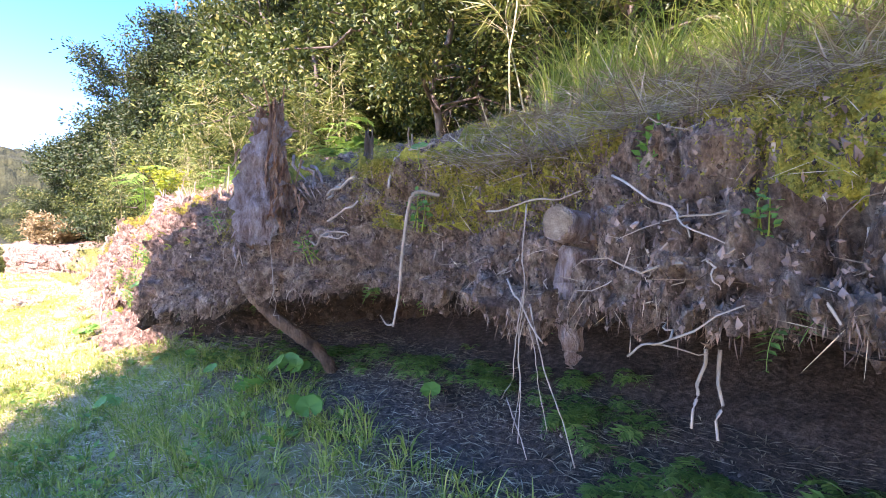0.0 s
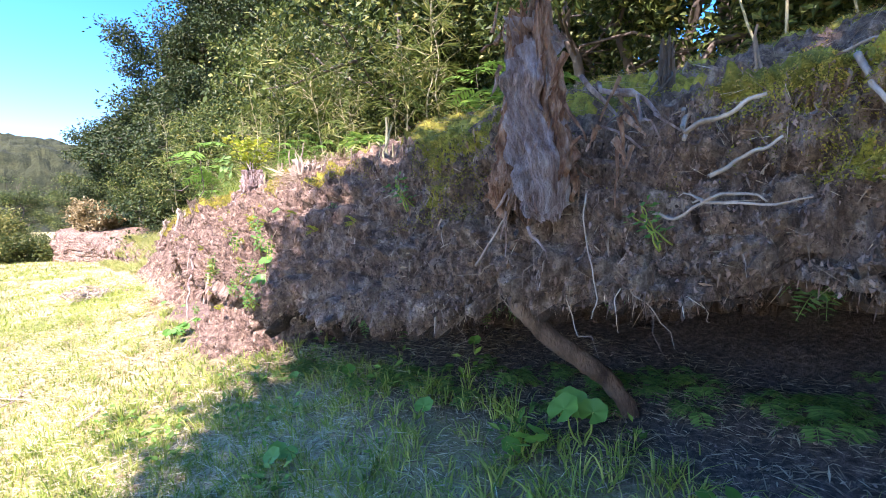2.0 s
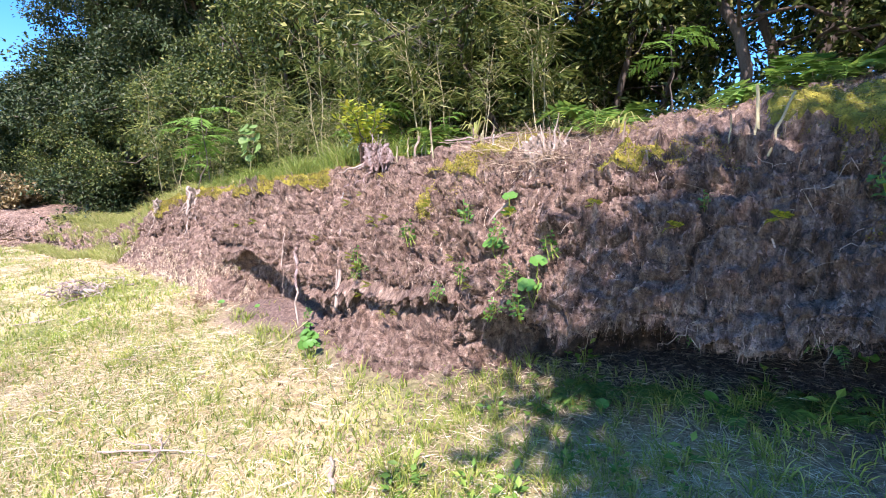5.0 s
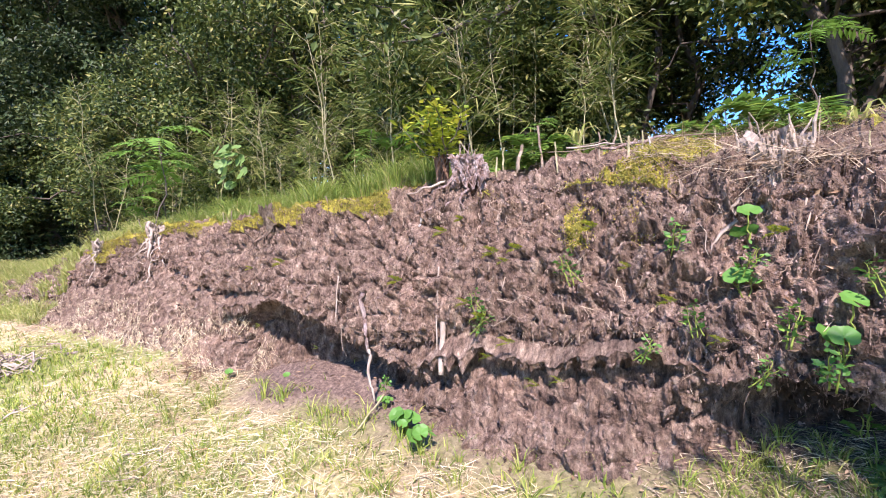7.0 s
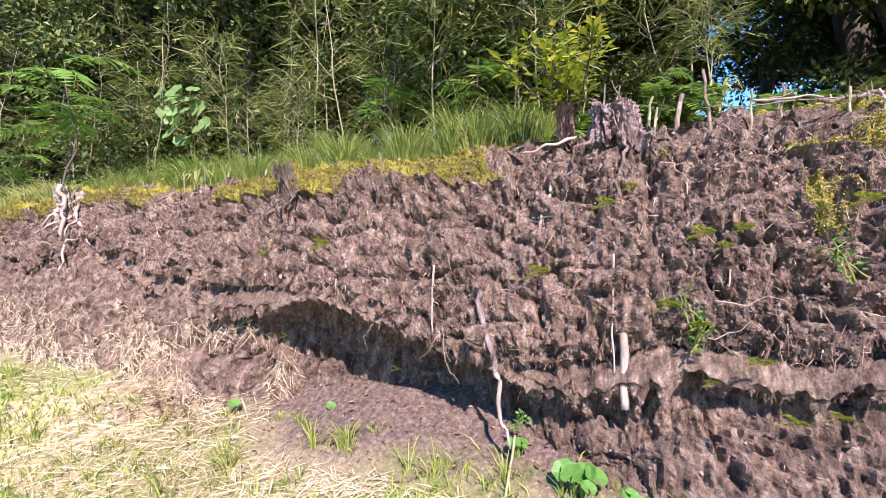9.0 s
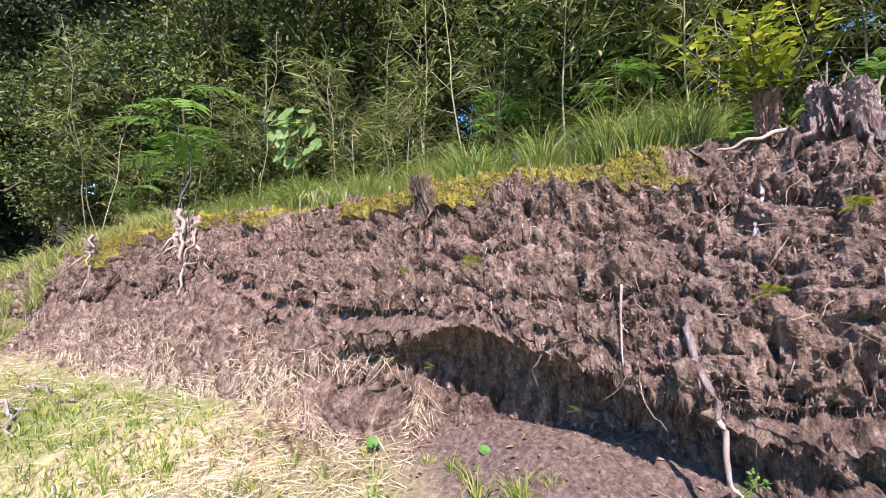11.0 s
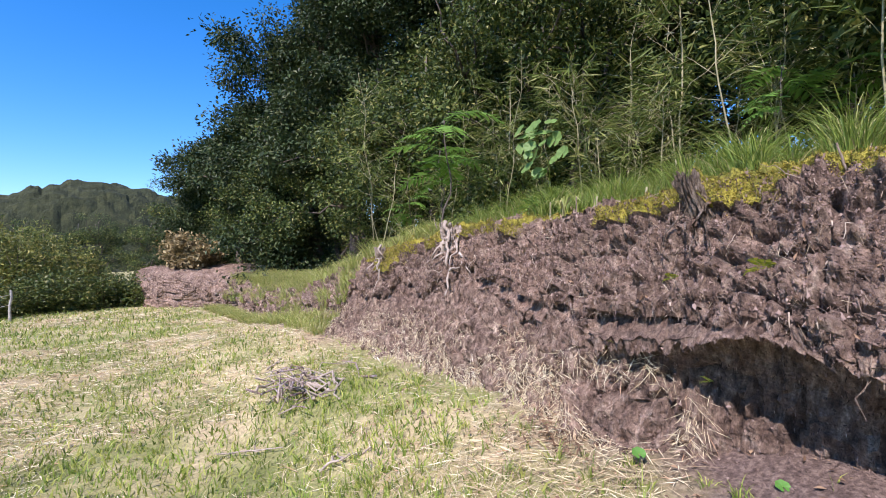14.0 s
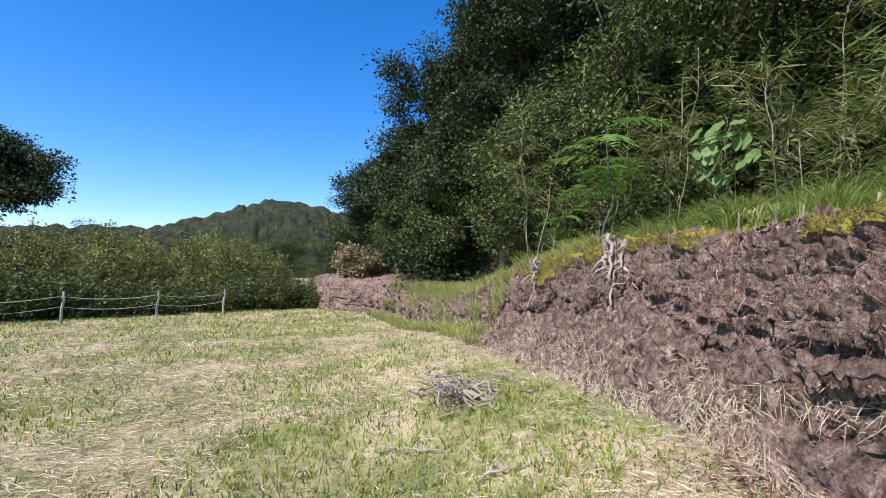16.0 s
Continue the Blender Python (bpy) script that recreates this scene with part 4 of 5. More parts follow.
for k, (y0, z0, y1, z1, r) in enumerate(((-1.80, 1.62, -1.81, 1.0, 0.004), (-1.80, 1.40, -1.75, 1.10, 0.004), (-1.75, 1.10, -1.84, 0.97, 0.004), (-1.81, 1.34, -1.79, 1.02, 0.003),
                                          (-1.74, 1.42, -1.88, 1.27, 0.006), (-1.82, 1.36, -1.98, 1.0, 0.0045), (-1.82, 1.30, -1.90, 1.06, 0.003))):
    stick((0.14, y0, z0), (0.12, y1, z1), r, r * 0.7, 60 + k, "thin pale root dangling from the bank", name="hanging_root", sides=5, rough=0.03)
stick((0.24, -2.21, 1.30), (0.2, -2.20, 1.14), 0.008, 0.006, 70, "white bare root hanging below the overhang", name="hanging_root")
stick((0.26, -2.23, 1.30), (0.2, -2.25, 1.13), 0.009, 0.006, 71, "white bare root hanging below the overhang", name="hanging_root")
stick((0.10, -0.16, 1.58), (0.08, -0.20, 1.20), 0.006, 0.004, 73, "thin pale root dangling from the bank", name="hanging_root", sides=5)
stick((-0.04, 4.17, 1.10), (-0.12, 4.15, 0.70), 0.034, 0.036, 74, "white peeled stake standing in the bank", DRYWOOD, 0.02, name="stake")
stick((-0.02, 4.21, 1.34), (-0.10, 4.20, 0.76), 0.010, 0.006, 75, "thin pale stalk beside the stake", DRYWOOD, 0.03)
stick((-0.08, 4.78, 1.18), (-0.15, 4.70, 0.78), 0.032, 0.022, 76, "dark crooked root hanging off the overhang", ROTWOOD, 0.12, name="hanging_root")
stick((-0.15, 4.70, 0.80), (-0.19, 4.62, 0.48), 0.024, 0.014, 77, "pale root reaching the ground", None, 0.1, name="hanging_root")
stick((-0.07, 5.03, 1.27), (-0.12, 5.02, 0.95), 0.012, 0.006, 78, "pale root hanging from the overhang", None, 0.05, 1, name="hanging_root")
stick((0.25, 4.52, 1.67), (0.12, 4.57, 1.37), 0.018, 0.010, 79, "white curled root on the bank face", POLE, 0.08, name="hanging_root")
stick((0.20, 5.20, 1.69), (0.10, 5.38, 1.50), 0.015, 0.010, 80, "white curled root on the bank face", POLE, 0.16, name="hanging_root")
stick((0.14, 5.42, 1.52), (0.06, 5.52, 1.36), 0.014, 0.009, 81, "short pale root end in the bank", None, 0.05, name="hanging_root")
stick((0.42, 4.40, 1.92), (0.30, 4.68, 1.84), 0.020, 0.012, 82, "pale stick on the brow below the shrub")
stick((0.40, 8.70, 1.80), (0.36, 8.60, 1.50), 0.045, 0.03, 83, "pale gnarled root hanging down the bank", None, 0.16, 1, name="hanging_root")
stick((0.36, 8.60, 1.52), (0.24, 8.50, 1.08), 0.032, 0.018, 84, "pale gnarled root hanging down the bank", None, 0.12, 1, name="hanging_root")
stick((0.38, 8.45, 1.48), (0.28, 8.15, 1.30), 0.026, 0.008, 85, "pale forked root in the bank", None, 0.14, 2, name="hanging_root")
stick((0.40, 10.15, 1.62), (0.28, 10.0, 1.30), 0.03, 0.014, 86, "pale root at the end of the bank", None, 0.14, 1, name="hanging_root")
stick((0.30, 10.0, 1.32), (0.18, 9.95, 1.02), 0.018, 0.01, 87, "pale root at the end of the bank", None, 0.1, name="hanging_root")
stick((0.60, 3.10, 2.08), (0.44, 3.02, 1.78), 0.012, 0.014, 88, "grey upright stick on the brow", POLE, 0.03)
stick((0.85, 2.7, float(top_z(0.85, 2.7)) + 0.01), (0.7, 3.8, float(top_z(0.7, 3.8)) + 0.01), 0.010, 0.006, 89, "long dead branch lying along the brow", STICKWOOD, 0.03, 2)
stick((0.6, 3.6, float(top_z(0.6, 3.6)) + 0.02), (0.62, 3.3, float(top_z(0.62, 3.3)) + 0.02), 0.014, 0.010, 90, "dead stick lying on the moss")
stick((0.5, 3.35, float(top_z(0.5, 3.35)) + 0.01), (0.8, 3.0, float(top_z(0.8, 3.0)) + 0.03), 0.022, 0.014, 91, "dark rotten branch on the brow", ROTWOOD)
stick((-0.10, 4.62, 0.50), (-0.52, 4.58, 0.31), 0.012, 0.010, 92, "straight pale stick leaning on the foot of the bank", CULM, 0.02)
for k, (a, b, r) in enumerate((((-1.75, 4.25), (-1.35, 3.55), 0.014), ((-1.65, 3.75), (-1.42, 4.05), 0.011), ((-1.12, 5.95), (-0.95, 5.65), 0.012), ((-1.15, 2.72), (-1.02, 2.92), 0.035),
                               ((-1.72, 8.55), (-1.35, 8.2), 0.014), ((-1.28, 7.65), (-0.98, 7.55), 0.018), ((-0.98, 10.2), (-0.75, 10.5), 0.02), ((-1.3, 5.5), (-0.8, 5.7), 0.007))):
    za, zb = float(ground_z(*a)) + 0.03, float(ground_z(*b)) + 0.03
    stick((*a, za), (*b, zb), r, r * 0.6, 100 + k, "weathered dead branch lying in the mown grass" if k != 3 else "thick grey log end lying in the grass", None, 0.08, 2 if r < 0.03 else 0)


def brush_pile():
    g = np.random.default_rng(77)
    root = empty("brush_pile", pose(-0.92, 9.2, float(ground_z(-0.92, 9.2))))
    for k in range(34):
        t = Shape()
        a = np.array([g.normal(0, 0.14), g.normal(0, 0.28), g.uniform(0.02, 0.16)])
        turn = g.normal(1.3, 0.7)
        d = np.array([np.cos(turn) * 0.3, np.sin(turn) * 0.4, g.normal(0, 0.05)]) * g.uniform(0.5, 1.1)
        tube(t, crooked(a - d, a + d, 0.1, 6, 300 + k), [0.010 * g.uniform(0.5, 1.6), 0.004], 5, 0.1)
        part("branch", t, DRYWOOD if k % 3 else ROTWOOD, root)
    tagged(root, "low heap of grey dead branches on the mown grass", "brush pile")


brush_pile()


def culm_stubs():
    """Cut stalks standing on the brow."""
    g = np.random.default_rng(19)
    spots = [(0.62, 3.77, 0.25, 0.014), (0.32, 1.34, 0.26, 0.013), (0.24, 1.30, 0.2, 0.01), (0.56, 3.95, 0.12, 0.02)]
    spots += [(float(curve(y, EDGE_X)) + g.uniform(0.0, 0.5), y, g.uniform(0.03, 0.13), g.uniform(0.006, 0.013)) for y in np.r_[g.uniform(1.2, 4.3, 22), g.uniform(4.6, 10, 16), g.uniform(-2.4, 0, 8)]]
    for n, (x, y, h, r) in enumerate(spots):
        z = float(top_z(x, y))
        s = Shape()
        tube(s, crooked((0, 0, -0.12), (g.normal(0, 0.03), g.normal(0, 0.03), h * 0.8), 0.03, 6, n), [r * 0.65, r * 0.55], 8, 0.08)
        ob = part("cut_stalk", s, CULM if n % 3 else STICKWOOD)
        ob.matrix_world = pose(x, y, z)
        tagged(ob, "pale cut stalk standing on the brow of the bank", "stalk", "cut stalks on the brow")


culm_stubs()


# ---- plants ----
def frond_shape(length, pairs, width, arch, seed, droop=0.5, leaf_w=0.38):
    """A fern-like leaf: an arched rib with pairs of narrow leaflets. It grows along +x."""
    g = np.random.default_rng(seed)
    s = Shape()
    u = np.linspace(0, 1, 12)
    rib = np.stack([length * u * (1 - 0.15 * u), 0.03 * length * np.sin(u * 3), length * (arch * u - droop * u**2)], -1)
    tube(s, rib, [0.006 * length + 0.001, 0.001], 4, 0, False)
    v = np.linspace(0.16, 0.99, pairs)
    at = np.stack([np.interp(v, u, rib[:, k]) for k in range(3)], -1)
    size = width * np.sin(np.pi * np.clip(v * 0.85 + 0.12, 0, 1)) ** 0.8 + 0.01 * length
    for side in (-1, 1):
        out = np.stack([np.full(pairs, 0.45), np.full(pairs, side * 1.0), g.normal(-0.12, 0.12, pairs)], -1)
        leaves(s, at, out, np.tile([0, 0, 1.0], (pairs, 1)), size, size * leaf_w + 0.004 * length, 0.1)
    return s


def frond_plant(name, n, length, pairs, width, arch, droop, mat, seed, label, category, spread=(0, 360)):
    g = np.random.default_rng(seed)
    root = empty(name)
    shapes = [frond_shape(length, pairs, width, arch, seed + k, droop).mesh("frond") for k in range(2)]
    for k in range(n):
        ob = part("frond", shapes[k % 2], mat, root)
        size = g.uniform(0.7, 1.1)
        ob.matrix_basis = pose(0, 0, 0, g.normal(0, 10), g.uniform(-15, 20), spread[0] + (spread[1] - spread[0]) * (k + g.uniform(-0.3, 0.3)) / n) @ Matrix.Diagonal((size, size, size, 1))
    return tagged(root, label, category)


def scatter(proto, spots, group):
    """Stand copies of a thing at x, y, z, turn, size and tilt."""
    for n, (x, y, z, turn, size, tilt) in enumerate(spots):
        m = pose(x, y, z, 0, tilt, turn)
        ob = proto if n == 0 else copy_thing(proto, m)
        ob.matrix_world = m @ Matrix.Diagonal((size, size, size, 1))
        tagged(ob, group=group)


def ferns():
    g = np.random.default_rng(51)
    low = [frond_plant("fern", 6, 0.2, 11, 0.062, 1.3, 1.5, UNDERFERN, 400 + k, "small green fern growing under the overhang", "fern", (95, 265)) for k in range(3)]
    spots = [[], [], []]
    for n in range(150):
        y = g.uniform(-2.8, 2.2)
        lx, ux, lz = (float(curve(y, c)) for c in (LIP_X, WALL_X, LIP_Z))
        x = lx + (0.42 + 0.13 * float(fractal(y * 1.5, 2.5, 0.5, 2)) + g.normal(0, 0.08)) * (ux - lx)
        z = float(ground_z(x, y)) - 0.01
        if g.uniform() < 0.12:
            x, z = lx + g.uniform(0.10, 0.26), lz + 0.04
        spots[n % 3].append((x, y, z, g.uniform(-50, 50), g.uniform(0.42, 0.8), 0))
    for p, s in zip(low, spots):
        scatter(p, s, "ferns under the overhang")
    bright = frond_plant("fern", 4, 0.11, 9, 0.034, 0.45, 0.6, YELLOWGREEN, 420, "tiny sunlit fern on the bank face", "fern", (100, 260))
    on_face = [(4.52, 1.24), (3.78, 1.37), (3.89, 1.06), (3.42, 0.76), (3.55, 0.72), (3.69, 0.94), (3.84, 0.84), (3.99, 1.13), (4.14, 1.63), (3.86, 1.42), (3.72, 1.44), (6.45, 0.93),
               (2.9, 1.2), (2.7, 1.05), (3.1, 1.35), (5.9, 0.85), (5.2, 0.75), (4.25, 1.55), (6.1, 1.3), (5.7, 1.35), (3.3, 1.55), (2.5, 1.5), (1.6, 1.45), (2.0, 1.55), (1.2, 1.5)]
    out = []
    for y, z in on_face:
        lx, lz, ex, ez = (float(curve(y, c)) for c in (LIP_X, LIP_Z, EDGE_X, EDGE_Z))
        s = np.clip((z - lz) / (ez - lz), -0.3, 1)
        x = lx + (0.55 * s + 0.45 * s * s) * (ex - lx) - 0.06 if s > 0 else lx - 0.02
        out.append((x, y, z, g.uniform(-30, 30), g.uniform(0.45, 0.85), 35))
    scatter(bright, out, "small ferns on the bank")
    big = frond_plant("wood_fern", 9, 0.6, 20, 0.15, 0.9, 0.9, FERN, 430, "arching green fern among the grass behind the brow", "fern")
    spots = []
    for n in range(34):
        y = g.uniform(1.0, 12)
        x = float(curve(y, EDGE_X)) + g.uniform(0.7, 2.4)
        spots.append((x, y, float(top_z(x, y)), g.uniform(0, 360), g.uniform(0.6, 1.2), 0))
    spots += [(0.93, 4.0, 2.1, 0, 0.7, 0), (0.9, 3.9, 2.1, 80, 0.6, 0)]
    scatter(big, spots, "ferns behind the brow")


ferns()


def round_leaf(r, seed):
    """A kidney-shaped leaf with a notch at its stalk and a wavy, dished blade."""
    g = np.random.default_rng(seed)
    s = Shape()
    a = np.linspace(0.22, 2 * np.pi - 0.22, 25)
    rows = [np.zeros((25, 3))]
    for q in (0.35, 0.7, 1.0):
        rr = r * q * (1 + 0.05 * np.sin(a * 7 + seed) * q)
        rows.append(np.stack([np.cos(a) * rr, np.sin(a) * rr * 1.08, 0.18 * r * q**2 + 0.05 * r * np.sin(a * 5 + seed) * q], -1))
    v = np.stack(rows)
    v[:, :, 0] = -v[:, :, 0]
    i, j = np.meshgrid(np.arange(3), np.arange(24), indexing="ij")
    f = np.stack([i * 25 + j, i * 25 + j + 1, (i + 1) * 25 + j + 1, (i + 1) * 25 + j], -1).reshape(-1, 4)
    s.put(v.reshape(-1, 3), f)
    return s


def round_leaf_plant(count, r, stalk, seed, label):
    g = np.random.default_rng(seed)
    root = empty("butterbur")
    for k in range(count):
        a = g.uniform(0, 2 * np.pi)
        reach = 0 if count == 1 else r * g.uniform(0.5, 1.7)
        top = np.array([np.cos(a) * reach, np.sin(a) * reach, stalk * g.uniform(0.6, 1.1)])
        st = Shape()
        tube(st, crooked((0, 0, -0.03), top, 0.06, 6, seed + k), [0.005, 0.0035], 5)
        stem = part("stalk", st, GRASS, root)
        lf = part("leaf", round_leaf(r * g.uniform(0.7, 1.15), seed + k), BRIGHT, root, smooth=True)
        lf.matrix_basis = pose(*top, g.uniform(-25, 25), g.uniform(-50, -15), g.uniform(-35, 35))
    return tagged(root, label, "plant")


def round_leaves():
    one = round_leaf_plant(1, 0.052, 0.11, 500, "single round bright green leaf on a stalk")
    few = round_leaf_plant(4, 0.06, 0.15, 501, "clump of round bright green leaves")
    low = round_leaf_plant(9, 0.042, 0.13, 502, "low clump of glossy round green leaves")
    def at(x, y, turn, size, z=None):
        return (x, y, float(ground_z(x, y)) if z is None else z, turn, size, 0)
    scatter(one, [at(0.02, 0.58, 0, 0.8), at(0.10, 1.44, 50, 0.7), (0.42, -0.97, 1.86, 10, 0.7, 0), (-0.10, 2.27, 1.14, 20, 0.9, 0), at(0.5, -1.0, 20, 0.8), at(0.05, 0.1, 60, 0.7), at(-0.05, 1.9, 10, 0.6),
                  (0.1, 2.6, 1.50, 0, 0.9, 0), (-0.06, 5.65, 0.42, 30, 0.5, 0), at(0.6, 0.9, 0, 0.7), at(-0.2, 6.2, 40, 0.6)], "round leaves along the bank")
    scatter(few, [at(0.27, -0.04, 0, 0.9), at(0.12, -0.6, 90, 0.8), (-0.10, 2.30, 1.0, 20, 0.7, 0), (0.02, 2.62, 1.20, 0, 0.75, 0), at(-0.45, 0.98, 30, 0.6), at(0.1, 0.07, 200, 0.6), (0.15, 2.62, 1.42, 150, 0.6, 0)], "clumps of round leaves")
    scatter(low, [at(-0.30, 4.32, 0, 1.0, 0.34), at(-0.40, 4.10, 90, 0.9), at(-0.12, 4.6, 30, 0.5)], "clumps of round leaves")


round_leaves()


def leaf_sprig(name, seed, height, n, leaf_len, mat, label, category, wide=0.5, stems=1, stem_mat=None, loose=0.16):
    """Upright stems with broad leaves set round them."""
    g = np.random.default_rng(seed)
    root = empty(name)
    fol = Shape()
    for k in range(stems):
        st = Shape()
        top = np.array([g.normal(0, loose) * height, g.normal(0, loose) * height, height * g.uniform(0.7, 1.05)])
        line = crooked((g.normal(0, 0.02), g.normal(0, 0.02), -0.05), top, 0.06, 9, seed + k)
        tube(st, line, [0.0035 if height < 0.2 else 0.007, 0.0015], 5)
        part("stem", st, stem_mat or BARK, root, smooth=True)
        m = n // stems
        q = g.uniform(0.2, 1.0, m)
        at = np.stack([np.interp(q, np.linspace(0, 1, 9), line[:, c]) for c in range(3)], -1)
        a = g.uniform(0, 2 * np.pi, m)
        out = np.stack([np.cos(a), np.sin(a), g.uniform(-0.3, 0.8, m)], -1)
        at = at + unit(out) * leaf_len * g.uniform(0.1, 1.0, (m, 1))
        leaves(fol, at, out, np.stack([g.normal(0, 0.4, m), g.normal(0, 0.4, m), np.ones(m)], -1), leaf_len * g.uniform(0.6, 1.2, m), leaf_len * wide * g.uniform(0.7, 1.2, m), 0.12)
    part("foliage", fol, mat, root)
    return tagged(root, label, category)


def sapling_plant(n, length, pairs, width, seed, height):
    """A thin stem with feathered leaves: each leaflet hangs on its own rib."""
    g = np.random.default_rng(seed)
    root = empty("sapling")
    st = Shape()
    tube(st, crooked((0, 0, -0.1), (0.04, 0.02, height), 0.04, 8, seed), [0.008, 0.005], 6)
    part("stem", st, BARK, root, smooth=True)
    u = np.linspace(0, 1, 12)
    line = np.stack([length * u * (1 - 0.15 * u), 0.03 * length * np.sin(u * 3), length * (0.55 * u - 0.62 * u**2)], -1)
    rib, blade = Shape(), Shape()
    tube(rib, line, [0.0045, 0.001], 5)
    leaves(blade, [(0, 0, 0)], [(1, 0, 0)], [(0, 0, 1)], 1.0, 0.26, 0.12)
    rib, blade = rib.mesh("frond", True), blade.mesh("leaflet")
    for k in range(n):
        frond = part("frond", rib, FERN, root)
        size = g.uniform(0.7, 1.1)
        frond.matrix_basis = pose(0.02, 0, height * (0.55 + 0.45 * k / (n - 1)), g.normal(0, 10), g.uniform(-15, 20), 360 * (k + g.uniform(-0.3, 0.3)) / n) @ Matrix.Diagonal((size, size, size, 1))
        for v in np.linspace(0.16, 0.99, pairs):
            x, y, z = (np.interp(v, u, line[:, c]) for c in range(3))
            long = width * np.sin(np.pi * min(v * 0.85 + 0.12, 1)) ** 0.8 + 0.01
            for side in (-1, 1):
                leaflet = part("leaflet", blade, FERN, frond)
                leaflet.matrix_basis = pose(x, y, z, side * g.uniform(-8, 20), g.uniform(5, 28), side * g.uniform(58, 72)) @ Matrix.Diagonal((long, long, long, 1))
    return tagged(root, "young sapling with long feathery bright green leaves", "sapling")


def shrubs():
    g = np.random.default_rng(61)
    main = leaf_sprig("shrub", 600, 0.40, 420, 0.07, YELLOWGREEN, "leafy yellow-green shrub rooted in an old stump on the brow", "shrub", 0.55, 10, None, 0.36)
    main.matrix_world = pose(0.46, 4.48, 2.08)
    base = Shape()
    rotten_shell(base, 0.048, 0.034, 0.0, 0.2, 4.0, 0.0, 0.04)
    ob = part("shrub_stump", base, REDWOOD, smooth=True)
    ob.matrix_world = pose(0.46, 4.48, 1.92)
    tagged(ob, "reddish-brown tapered stump holding a leafy shrub", "tree stump")
    weed = leaf_sprig("weed", 601, 0.10, 42, 0.030, BRIGHT, "small leafy green weed on the bank face", "weed", 0.7, 3, GRASS)
    spots = []
    for y, z in ((3.88, 1.0), (3.92, 1.1), (2.45, 1.1), (2.35, 0.95), (2.6, 1.35), (2.2, 1.3), (2.8, 1.1), (3.0, 0.95), (2.9, 1.45), (1.5, 1.55), (0.9, 1.6), (-0.3, 1.45), (-1.0, 1.62), (-2.0, 1.75), (-2.3, 1.55), (3.4, 1.3), (4.6, 0.55), (2.55, 0.9)):
        lx, lz, ex, ez = (float(curve(y, c)) for c in (LIP_X, LIP_Z, EDGE_X, EDGE_Z))
        s = np.clip((z - lz) / (ez - lz), -0.3, 1)
        spots.append((lx + (0.55 * s + 0.45 * s * s) * (ex - lx) - 0.04 if s > 0 else lx, y, z, g.uniform(0, 360), g.uniform(0.6, 1.2), -25))
    scatter(weed, spots, "weeds on the bank face")
    vine = empty("vine", pose(1.15, 8.0, 1.8))
    stem = Shape()
    tube(stem, crooked((0, 0, 0), (0.0, 0.05, 0.75), 0.08, 10, 602), [0.006, 0.003], 6)
    part("stem", stem, GRASS, vine, smooth=True)
    for k in range(22):
        broad = part("leaf", round_leaf(g.uniform(0.045, 0.085), 620 + k), PALEGREEN, vine, smooth=True)
        h = g.uniform(0.42, 0.92)
        broad.matrix_basis = pose(g.normal(-0.08, 0.07), g.normal(0.0, 0.16) - 0.25 * (0.8 - h) + 0.1, h, g.uniform(-25, 25), g.uniform(-75, -25), g.uniform(-40, 40))
    tagged(vine, "broad-leaved pale green vine among the grass on the brow", "vine")
    ground_weed = leaf_sprig("weed", 603, 0.10, 26, 0.045, FERN, "small green weed growing in the shaded ground", "weed", 0.5, 3, GRASS)
    spots = []
    for n in range(70):
        y, x = g.uniform(-1.6, 2.6), g.uniform(-1.1, 0.35)
        spots.append((x, y, float(ground_z(x, y)), g.uniform(0, 360), g.uniform(0.6, 1.4), 0))
    scatter(ground_weed, spots, "weeds in the shaded ground")
    sumac = sapling_plant(9, 0.6, 11, 0.16, 604, 0.95)
    spots = [(0.85, 9.4, 1.75, 0, 1.4, 0), (1.2, 9.9, 1.75, 70, 1.2, 0), (1.3, 5.2, 2.05, 60, 0.7, 0), (1.7, 6.2, 2.0, 100, 0.8, 0), (1.9, 5.6, 2.0, 10, 0.9, 0), (1.05, 3.95, 2.1, 10, 0.32, 0),
             (1.6, 11.5, 1.6, 30, 0.9, 0), (1.8, 2.2, 2.3, 30, 0.7, 0)]
    scatter(sumac, spots, "saplings behind the brow")


REDWOOD = grainy("reddish_stump_wood", [(0.3, (0.13, 0.07, 0.045)), (0.7, (0.28, 0.17, 0.11))], 9, 0.9, 0.6, (1, 1, 0.4))
PALEGREEN = leafy("pale_vine_leaf", [(0.0, (0.11, 0.20, 0.05)), (1.0, (0.20, 0.32, 0.09))], 0.5, 0.35)
shrubs()


def tuft(name, n, height, width, spread, seed, mat, label, droop=0.5):
    g = np.random.default_rng(seed)
    a, r = g.uniform(0, 2 * np.pi, n), np.abs(g.normal(0, spread * 0.25, n))
    at = np.stack([np.cos(a) * r, np.sin(a) * r, np.full(n, -0.03)], -1)
    h = height * g.uniform(0.5, 1.1, n)
    lean = np.stack([np.cos(a), np.sin(a)], -1) * (h * g.uniform(0.15, 0.85, n))[:, None]
    s = Shape()
    blades(s, at, h, lean, width * g.uniform(0.6, 1.2, n), droop, 4)
    root = empty(name)
    part("tuft", s, mat, root)
    return tagged(root, label, "grass")


